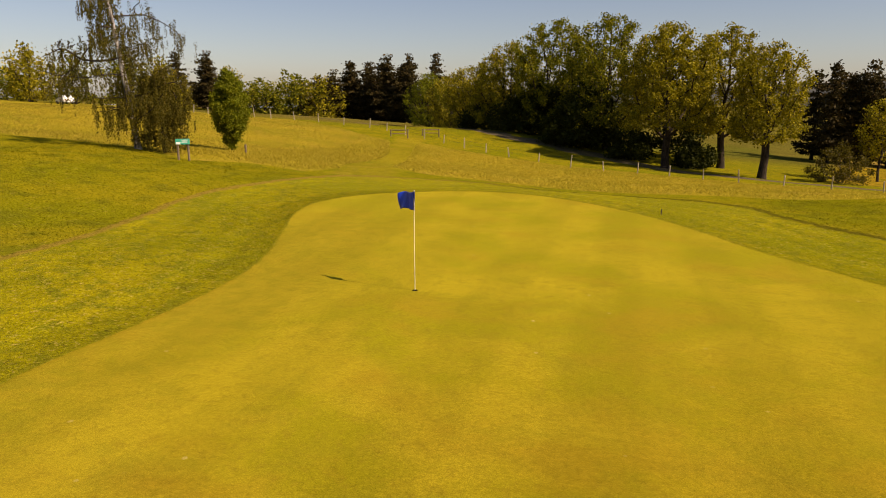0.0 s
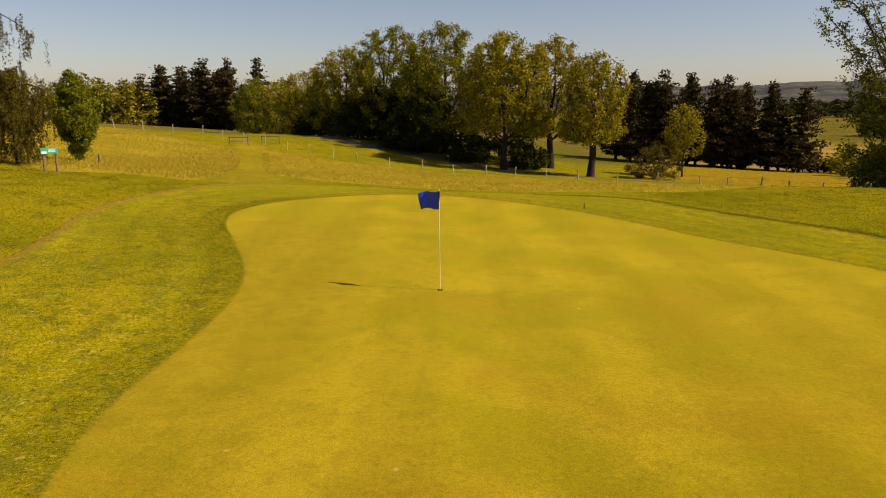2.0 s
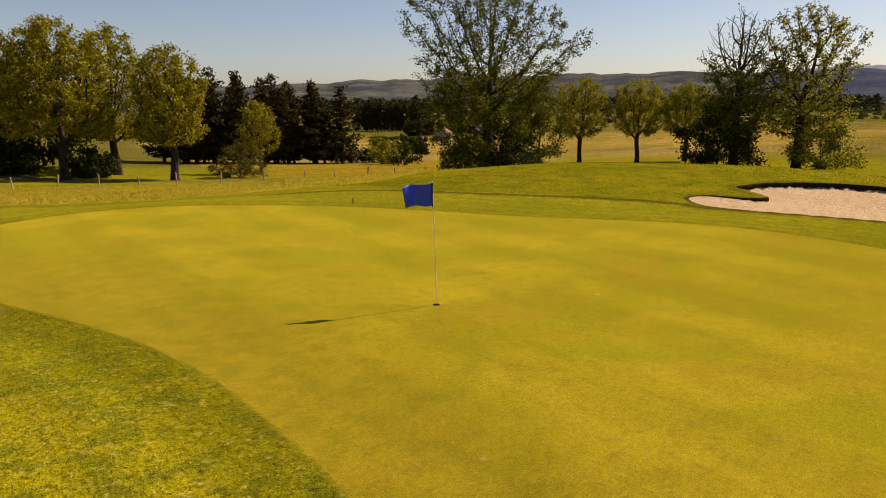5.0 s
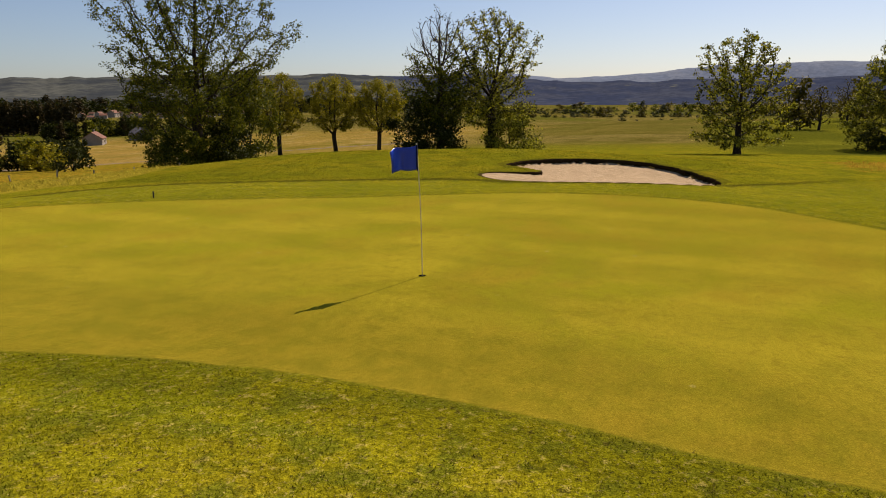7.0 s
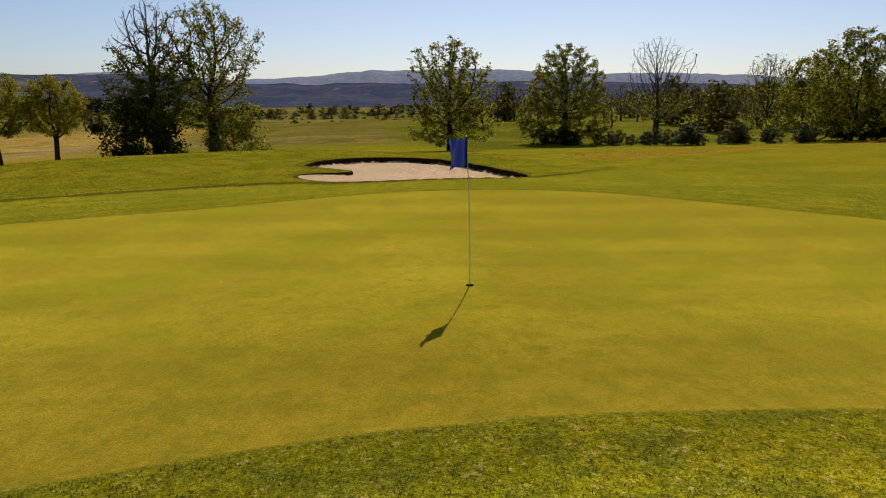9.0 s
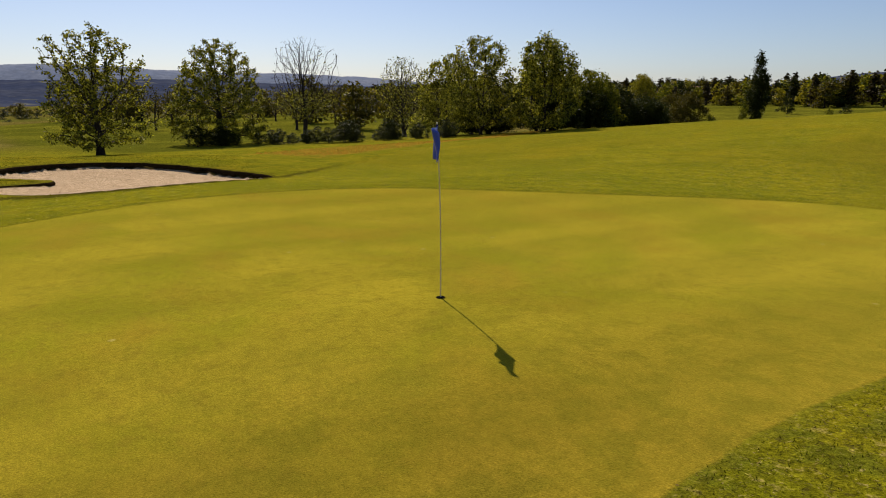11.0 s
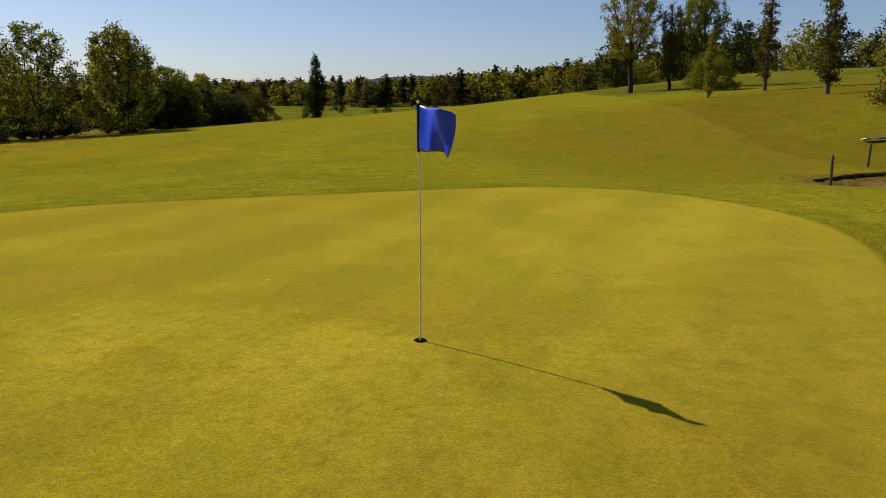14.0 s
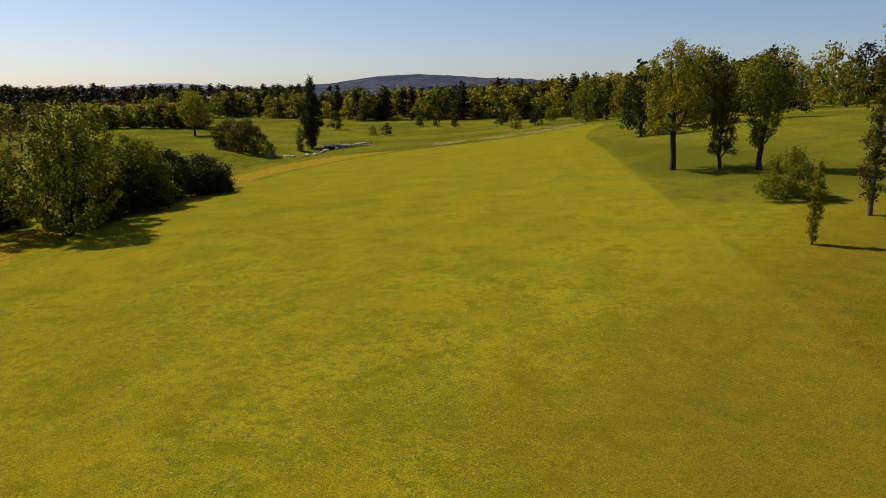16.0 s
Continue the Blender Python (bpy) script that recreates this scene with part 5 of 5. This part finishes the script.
M_meadow = blade_mat("grass_meadow", (0.50, 0.40, 0.05), (0.27, 0.222, 0.020), 0.5)
M_meadow_green = blade_mat("grass_meadow_green", (0.24, 0.21, 0.022), (0.42, 0.31, 0.045), 0.5)
M_russet = blade_mat("grass_russet", (0.42, 0.21, 0.024), (0.26, 0.16, 0.018), 0.5)


def all_grass():
    def sg(x, y): return signed(x, y, GREEN_R)
    def sm(x, y): return signed(x, y, MOWN_R)
    fringe = lambda x, y: (sg(x, y) > 0.0) & (sm(x, y) < 0)
    x, y = scatter(330000, -11, -3.8, -9, 15, fringe, 1)
    blades("fringe_grass", "short mown fringe grass round the green", x, y, 0.023, 0.011, M_blade, 1.5, 1)
    x, y = scatter(22000, -11, -3.8, -9, 15, fringe, 2)
    blades("dry_grass", "dry straw-coloured blades in the fringe", x, y, 0.020, 0.014, M_straw, 2.6, 2)
    # fallen brown leaves and clippings
    x, y = scatter(700, -11, -3.8, -9, 15, fringe, 12)
    r = np.random.RandomState(12)
    z, a = height(x, y) + 0.022, r.rand(len(x)) * 6.28
    q = 0.008 + 0.016 * r.rand(len(x)) ** 2
    v = np.stack([np.stack([x + q * np.cos(a + k), y + 0.7 * q * np.sin(a + k), z + 0.012 * r.rand(len(x))], -1) for k in (0, 1.5, 3.1, 4.6)], 1).reshape(-1, 3)
    tagged(new("leaf_litter", mesh_np("leaf_litter", v, np.arange(4 * len(x)).reshape(-1, 4), [M_litter])), "scattered brown leaves and dry clippings in the fringe", "leaf litter", kind="stuff")
    x, y = scatter(220000, -7, 14, -27, -5, fringe, 3)
    blades("fairway_grass", "mown fairway grass", x, y, 0.013, 0.016, M_fairway, 2.4, 3)
    x, y = scatter(120000, -26, -9, -14, 20, lambda x, y: (sm(x, y) > 0.05) & (signed(x, y, MEADOW_W) > 0.2), 4)
    blades("rough_grass", "longer rough grass beside the mown fringe", x, y, 0.032, 0.028, M_rough, 1.8, 4)
    x, y = scatter(110000, 8, 30, -6, 23, lambda x, y: (sm(x, y) > 0.05) & (signed(x, y, BUNKER_R) > 0.02) & (signed(x, y, MEADOW_N) > 0.2), 5)
    blades("rough_grass", "rough grass on the bank by the sand", x, y, 0.032, 0.028, M_rough, 1.8, 5)
    x, y = scatter(130000, -24, 30, 19, 66, lambda x, y: (signed(x, y, MEADOW_N) < 0) | ((signed(x, y, MEADOW_W) < 0)), 6)
    blades("meadow_grass", "tall golden unmown meadow grass", x, y, 0.12, 0.05, M_meadow, 2.4, 6)
    x, y = scatter(60000, -75, -11, 17, 75, lambda x, y: signed(x, y, MEADOW_W) < 0, 7)
    blades("meadow_grass", "tall greenish unmown meadow grass", x, y, 0.12, 0.06, M_meadow_green, 2.4, 7)
    x, y = scatter(50000, 25, 80, -140, -8, lambda x, y: signed(x, y, STRIP_E) < 0, 8)
    blades("russet_grass", "strip of russet long grass beside the fairway", x, y, 0.13, 0.05, M_russet, 2.2, 8)
    x, y = scatter(120000, 44, 92, -228, -128, lambda x, y: away(x, y, [(72, -164), (59, -178), (52, -196), (53, -215)]) < 1.4 + 2.6 * waves(x, y, 11, 2), 9)
    blades("pale_grass", "pale bank of long dry grass", x, y, 0.45, 0.14, M_plume, 1.6, 9)


all_grass()


# ---- small things ----
def up(x, y, turn=0):
    return pose(x, y, ground_at(x, y), 0, 0, turn)


M_teal = plain("sign_board", (0.02, 0.36, 0.24), (0.02, 0.30, 0.20), 10, 0.5, 0.05, 0.4)
M_white = plain("white_paint", (0.78, 0.77, 0.72), (0.68, 0.67, 0.62), 6, 0.6, 0.1)
M_glass = plain("dark_window", (0.02, 0.025, 0.03), (0.03, 0.035, 0.04), 3, 0.1, 0.0, 0.6)
M_tyre = plain("rubber", (0.02, 0.02, 0.02), (0.03, 0.03, 0.03), 20, 0.85)
M_tile = plain("roof_tiles", (0.20, 0.085, 0.05), (0.15, 0.065, 0.04), 0.8, 0.85)
M_slate = plain("roof_slate", (0.12, 0.10, 0.10), (0.09, 0.08, 0.08), 0.8, 0.8)
M_render = plain("house_wall", (0.30, 0.26, 0.21), (0.24, 0.205, 0.165), 0.5, 0.9)
M_stone = plain("field_stone", (0.36, 0.32, 0.27), (0.22, 0.19, 0.16), 0.6, 0.9, 0.6)


def hole_sign():
    s = thing("hole_sign", "teal hole sign on two brown wooden posts in the rough", "sign", up(-16.9, 16.4, 32))
    for x in (-0.24, 0.24):
        part("post", bm_tube([(x, 0, -0.2), (x, 0, 0.6), (x + 0.006, 0, 1.06)], [0.055, 0.052, 0.050], 10), M_wood, s)
    board = part("board", bm_box(0.66, 0.035, 0.27, (0, -0.075, 0.92), 0.008), M_teal, s, "teal painted board")
    part("panel", bm_box(0.20, 0.006, 0.11, (-0.20, -0.0965, 0.85), 0.001), M_white, board, "white corner panel")
    for i, (w, z) in enumerate(((0.30, 0.99), (0.24, 0.94), (0.28, 0.89))):
        part("lettering", bm_box(w, 0.004, 0.022, (0.10, -0.095, z)), M_white, board, "small white bars of writing")


def fence():
    f = thing("wire_fence", "old wire fence with leaning grey wooden posts along the meadow", "fence", pose(0, 0, 0))
    rng = random.Random(8)
    tops, mids = [], []
    proto = None
    for (ax, ay), (bx, by) in zip(FENCE, FENCE[1:]):
        n = max(1, round(math.hypot(bx - ax, by - ay) / 3.6))
        for i in range(n):
            t = i / n
            x, y = ax + (bx - ax) * t, ay + (by - ay) * t
            z = ground_at(x, y)
            if proto is None:
                proto = part("post", bm_tube([(0, 0, -0.3), (0.01, 0, 0.4), (0, 0.01, 1.1), (0, 0.01, 1.14)], [0.062, 0.060, 0.056, 0.035], 7), M_post, f)
                ob = proto
            else:
                ob = new("post", proto.data)
                ob.parent = f
            ob.matrix_basis = pose(x, y, z, rng.uniform(-7, 7), rng.uniform(-7, 7), rng.uniform(0, 360)) @ Matrix.Diagonal((1, 1, rng.uniform(0.85, 1.15), 1))
            tops.append((x, y, z + 0.95))
            mids.append((x, y, z + 0.5))
    for pts in (tops, mids):
        part("wire", bm_tube(pts, [0.006] * len(pts), 4), M_wood_dark, f, "thin rusty wire")


M_post = plain("grey_post", (0.42, 0.36, 0.26), (0.26, 0.22, 0.16), 9, 0.9)


def barrier(x, y, turn, label):
    b = thing("wooden_barrier", label, "barrier", up(x, y, turn))
    for px_ in (-1.05, 1.05):
        part("post", bm_tube([(px_, 0, -0.3), (px_, 0, 1.0)], [0.07, 0.065], 8), M_wood, b)
    part("rail", bm_tube([(-1.2, 0, 0.90), (0, 0, 0.89), (1.2, 0, 0.91)], [0.055, 0.06, 0.055], 8), M_wood, b)
    part("rail", bm_tube([(-1.15, 0.02, 0.48), (1.15, 0.02, 0.45)], [0.045, 0.045], 8), M_wood, b)


def stake(name, label, x, y, h, r, mat, tilt=0):
    s = thing(name, label, "stake", up(x, y) @ pose(0, 0, 0, tilt, tilt * 0.5, 0))
    part("shaft", bm_tube([(0, 0, -0.25), (0, 0, h * 0.9), (0, 0, h)], [r, r, r * 0.6], 8), mat, s)
    return s


def house(name, label, x, y, turn, w, d, h, roof_mat, windows=3):
    """A gabled house: walls, overhanging roof, windows and a door."""
    s = thing(name, label, "house", pose(x, y, ground_at(x, y) - 0.3, 0, 0, turn))
    bm = bm_box(w, d, h, (0, 0, h / 2))
    g = d * 0.32
    a = [bm.verts.new(v) for v in ((-w / 2, -d / 2, h), (-w / 2, d / 2, h), (-w / 2, 0, h + g), (w / 2, -d / 2, h), (w / 2, d / 2, h), (w / 2, 0, h + g))]
    bm.faces.new((a[0], a[2], a[1]))
    bm.faces.new((a[3], a[4], a[5]))
    part("wall", bm, M_render, s)
    for sgn in (-1, 1):
        bm = bmesh.new()
        sl = math.atan2(g, d / 2)
        ln = math.hypot(g, d / 2) + 0.6
        bm_box(w + 0.9, ln, 0.16, (0, 0, 0), 0.03, bm)
        bmesh.ops.transform(bm, verts=bm.verts, matrix=Matrix.Translation((0, sgn * (d / 4 + 0.2), h + g / 2 - 0.08)) @ Matrix.Rotation(-sgn * sl, 4, "X"))
        part("roof", bm, roof_mat, s, "clay tile roof slope" if roof_mat == M_tile else "dark roof slope")
    for i in range(windows):
        for sgn in (-1, 1):
            part("window", bm_box(0.9, 0.08, 1.2, ((i + 0.5) / windows * w - w / 2, sgn * d / 2, h * 0.55), 0.02), M_glass, s, "dark window")
    part("door", bm_box(0.95, 0.09, 2.05, (w * 0.5 / windows - w * 0.02, -d / 2, 1.325), 0.02), M_wood_dark, s, "dark wooden door")
    part("chimney", bm_box(0.6, 0.6, 1.4, (w * 0.25, 0.4, h + g + 0.3), 0.04), M_render, s)
    return s


def car(x, y, turn):
    c = thing("parked_car", "small white hatchback parked on the grass ridge", "car", up(x, y, turn))
    bm = bmesh.new()
    prof = [(-1.9, 0.35), (-1.95, 0.75), (-1.8, 0.95), (-1.45, 1.42), (0.25, 1.46), (0.95, 0.98), (1.8, 0.82), (1.95, 0.6), (1.92, 0.35)]
    l, r = [[bm.verts.new((px_, s * (0.82 if pz < 1.2 else 0.66), pz)) for px_, pz in prof] for s in (-1, 1)]
    n = len(prof)
    for k in range(n):
        bm.faces.new((l[k], l[(k + 1) % n], r[(k + 1) % n], r[k]))
    bm.faces.new(l)
    bm.faces.new(reversed(r))
    bmesh.ops.recalc_face_normals(bm, faces=bm.faces)
    bmesh.ops.bevel(bm, geom=list(bm.edges), offset=0.05, segments=2, affect="EDGES")
    part("body", bm, M_white, c, "white painted body")
    for s in (-1, 1):
        part("side_window", bm_box(1.5, 0.03, 0.36, (-0.55, s * 0.76, 1.18), 0.01), M_glass, c, "dark side window")
    part("windscreen", bm_box(0.05, 1.15, 0.5, (0.66, 0, 1.2), 0.01, rot=Matrix.Rotation(radians(-52), 4, "Y")), M_glass, c, "dark windscreen")
    for px_ in (-1.2, 1.25):
        for s in (-1, 1):
            w = part("wheel", bm_tube([(px_, s * 0.66, 0.31), (px_, s * 0.86, 0.31)], [0.31, 0.31], 18), M_tyre, c, "black wheel")
            part("rim", bm_tube([(px_, s * 0.80, 0.31), (px_, s * 0.872, 0.31)], [0.19, 0.18], 14), M_slate, w, "grey wheel rim")
    for s in (-1, 1):
        part("headlight", bm_box(0.06, 0.26, 0.12, (1.90, s * 0.55, 0.68), 0.02), M_glass, c, "headlight")
        part("tail_light", bm_box(0.05, 0.16, 0.2, (-1.93, s * 0.62, 0.8), 0.02), M_tile, c, "red tail light")


def water_mat():
    m = Mat("water", 0.08, 0.5)
    m.color((0.03, 0.045, 0.055))
    return m.bump(m.noise(1.5, 3), 0.05, 0.1).m


M_water = water_mat()


def water(name, label, x, y, z, rx, ry, seed):
    r = np.random.RandomState(seed)
    bm = bmesh.new()
    ph = r.rand(3) * 6.28
    vs = []
    for k in range(64):
        a = 2 * math.pi * k / 64
        q = 1 + 0.12 * math.sin(2 * a + ph[0]) + 0.07 * math.sin(3 * a + ph[1])
        vs.append(bm.verts.new((x + rx * q * math.cos(a), y + ry * q * math.sin(a), z)))
    bm.faces.new(vs)
    me = bpy.data.meshes.new(name)
    bm.to_mesh(me)
    bm.free()
    me.materials.append(M_water)
    tagged(new(name, me), label, "water", kind="structure")


def small_things():
    hole_sign()
    fence()
    barrier(-23.5, 69.6, 12, "low wooden post and rail barrier beside the mown path")
    barrier(-21.0, 75.0, 12, "low wooden post and rail barrier at the road edge")
    stake("wooden_post", "short weathered wooden post beside the hornbeam", -20.2, 27.8, 0.62, 0.07, M_wood, 4)
    stake("marker_stake", "small dark marker stake at the edge of the fringe", 5.4, 11.4, 0.20, 0.020, M_wood_dark)
    stake("hazard_stake", "dark wooden stake standing in the eroded ditch", -4.55, -15.1, 0.78, 0.035, M_wood_dark, 2)
    stake("hazard_stake", "dark wooden stake behind the eroded ditch", -6.05, -20.5, 0.72, 0.035, M_wood_dark, -2)
    board = thing("white_board", "flat white wooden board lying tilted on the grass slope", "board", up(-7.4, -29.6, 20) @ pose(0, 0, 0.10, 8, 5, 0))
    part("panel", bm_box(0.95, 0.5, 0.035, (0, 0, 0.06), 0.006), M_white, board)
    for sx_ in (-0.32, 0.32):
        part("batten", bm_box(0.06, 0.46, 0.05, (sx_, 0, 0.017), 0.006), M_wood, board, "wooden batten")
    car(-88.5, 86.8, 152)
    water("pond", "grey pond below the fairway", 129, -211, ground_at(129, -207) + 0.2, 7, 9, 3)
    water("lake", "distant blue lake between the hills", -900, 1380, -22.0, 420, 260, 4)
    house("farmhouse", "long pale farm building with a red tile roof among trees", 384, -473, 25, 26, 11, 6.5, M_tile, 6)
    house("barn", "grey roofed barn beside the farm", 402, -458, 20, 20, 10, 5, M_slate, 2)
    house("farmhouse", "house with a red tile roof behind the trees", -33, -332, 15, 14, 8, 4.5, M_tile, 4)
    house("cottage", "pale house with a brown roof in the valley", 216, 266, 40, 11, 8, 3.4, M_tile, 3)
    house("cottage", "low house with a grey roof in the valley", 245, 269, 60, 14, 8, 3.4, M_slate, 3)
    rng = random.Random(6)
    proto = house("village_house", "village house with pale walls and red roof", 600, 690, 20, 12, 9, 5.5, M_tile, 3)
    proto["group"] = "village houses"
    for i in range(48):
        b, d = radians(33 + i * 0.42 + rng.uniform(-0.3, 0.3)), (860, 1020, 940)[i % 3] + rng.uniform(-30, 30)
        x, y = d * math.sin(b), d * math.cos(b)
        copy_thing(proto, pose(x, y, ground_at(x, y) - 0.3, 0, 0, rng.uniform(0, 180)) @ Matrix.Scale(rng.uniform(0.55, 0.8), 4))
    bridge = thing("footbridge", "low pale plank footbridge with a dark rail by the pond", "bridge", up(117, -199.5, 211))
    part("deck", bm_box(10.5, 1.2, 0.18, (0, 0, 0.55), 0.03), M_stone, bridge, "pale plank deck")
    for px_ in (-4.6, -1.6, 1.6, 4.6):
        part("post", bm_box(0.16, 0.16, 1.7, (px_, -0.5, 0.55), 0.02), M_wood_dark, bridge)
    part("rail", bm_box(10.2, 0.12, 0.14, (0, -0.5, 1.36), 0.02), M_wood_dark, bridge, "dark wooden handrail")
    # stones along the pond
    for i in range(16):
        bm = bmesh.new()
        bmesh.ops.create_icosphere(bm, subdivisions=2, radius=0.9)
        for v in bm.verts:
            v.co *= 1 + 0.25 * noise.noise(v.co * 1.7 + Vector((i * 7, 0, 0)))
            v.co.z *= 0.6
        x, y = 139 - 1.4 * i + 1.5 * math.sin(i * 2.3), -184.5 - 1.5 * i + 1.2 * math.cos(i * 1.7)
        me = bpy.data.meshes.new("boulder")
        bm.to_mesh(me)
        bm.free()
        me.materials.append(M_stone)
        ob = tagged(new("boulder", me), "grey boulder on the pond bank", "stone", "pond boulders")
        ob.matrix_basis = pose(x, y, ground_at(x, y) + 0.2, 0, 0, 40 * i) @ Matrix.Diagonal((1 + 0.4 * math.sin(i * 3), 1, 1, 1))


small_things()


# ---- turf edges: the sand pit's lip and the ditch's bank ----
def bank(name, label, line, out, top_over, drop, mat, seed, closed=False):
    """A ragged overhanging strip of cut turf along a line; out gives the side on which the high ground lies."""
    r = np.random.RandomState(seed)
    pts = []
    for (ax, ay), (bx, by) in zip(line, line[1:]):
        n = max(1, int(math.hypot(bx - ax, by - ay) / 0.12))
        pts += [(ax + (bx - ax) * i / n, ay + (by - ay) * i / n) for i in range(n)]
    pts = np.array(pts + [line[-1]])
    d = np.gradient(pts, axis=0)
    d /= np.linalg.norm(d, axis=1, keepdims=True) + 1e-9
    nrm = np.stack([d[:, 1], -d[:, 0]], -1) * out
    n = len(pts)
    fade = np.minimum(1, np.minimum(np.arange(n), np.arange(n)[::-1]) / 8.0)[:, None]
    jit = 0.03 * r.randn(n, 1) + 0.04 * np.sin(np.arange(n) * 0.5)[:, None]
    rows = []
    for off, dz, low in ((0.30, 0.012, False), (0.06, top_over, False), (-0.12, top_over * 0.8, False), (-0.17, -drop * 0.45, True), (-0.15, -drop, True)):
        p = pts + nrm * (off + (jit if off < 0.2 else 0))
        hi = height(*(pts + nrm * max(off, 0.12)).T)
        z = hi + dz * fade[:, 0] * (1 + 0.25 * r.randn(n)) - (0.04 if off < 0.2 else 0.02) * (1 - fade[:, 0])
        rows.append(np.concatenate([p, z[:, None]], 1))
    v = np.concatenate(rows)
    i = np.arange(5 * n).reshape(5, n)
    f = np.stack([i[:-1, :-1], i[:-1, 1:], i[1:, 1:], i[1:, :-1]], -1).reshape(-1, 4)
    if out > 0:
        f = f[:, ::-1]
    me = mesh_np(name, v, f, [M_rough_turf, mat])
    k = np.zeros((4, n - 1), np.int32)
    k[2:] = 1
    me.polygons.foreach_set("material_index", k.ravel())
    me.polygons.foreach_set("use_smooth", np.ones(len(f), bool))
    return tagged(new(name, me), label, "bank", kind="structure")


def turf_mat():
    m = Mat("lip_turf", 1.0, 0.0)
    m.color(m.mix(m.map(m.noise(30, 3), 0.3, 0.7), rough_color(m), (0.07, 0.06, 0.008)))
    return m.bump(m.noise(45, 3), 0.6, 0.03).m


M_rough_turf = turf_mat()
# soil taken near black, so the shade under the overhang is in its colour
M_lip = plain("shaded_soil", (0.030, 0.020, 0.009), (0.018, 0.013, 0.006), 14, 1.0, 0.8, 0.0)
ring = rounded(BUNKER, 2)
i0 = min(range(len(ring)), key=lambda i: math.hypot(ring[i][0] - 17.2, ring[i][1] + 3.9))
ring = ring[i0:] + ring[:i0]
i1 = min(range(len(ring)), key=lambda i: math.hypot(ring[i][0] - 15.2, ring[i][1] - 5.1))
bank("bunker_lip", "dark overhanging turf lip of the sand bunker", ring[:i1 + 1], 1, 0.012, 0.16, M_lip, 3)
bank("ditch_bank", "dark eroded earth bank with overhanging turf", [(-4.3, -18.0), (-5.4, -18.6), (-8.0, -19.3), (-11.2, -20.3)], -1, 0.05, 0.42, M_lip, 4)
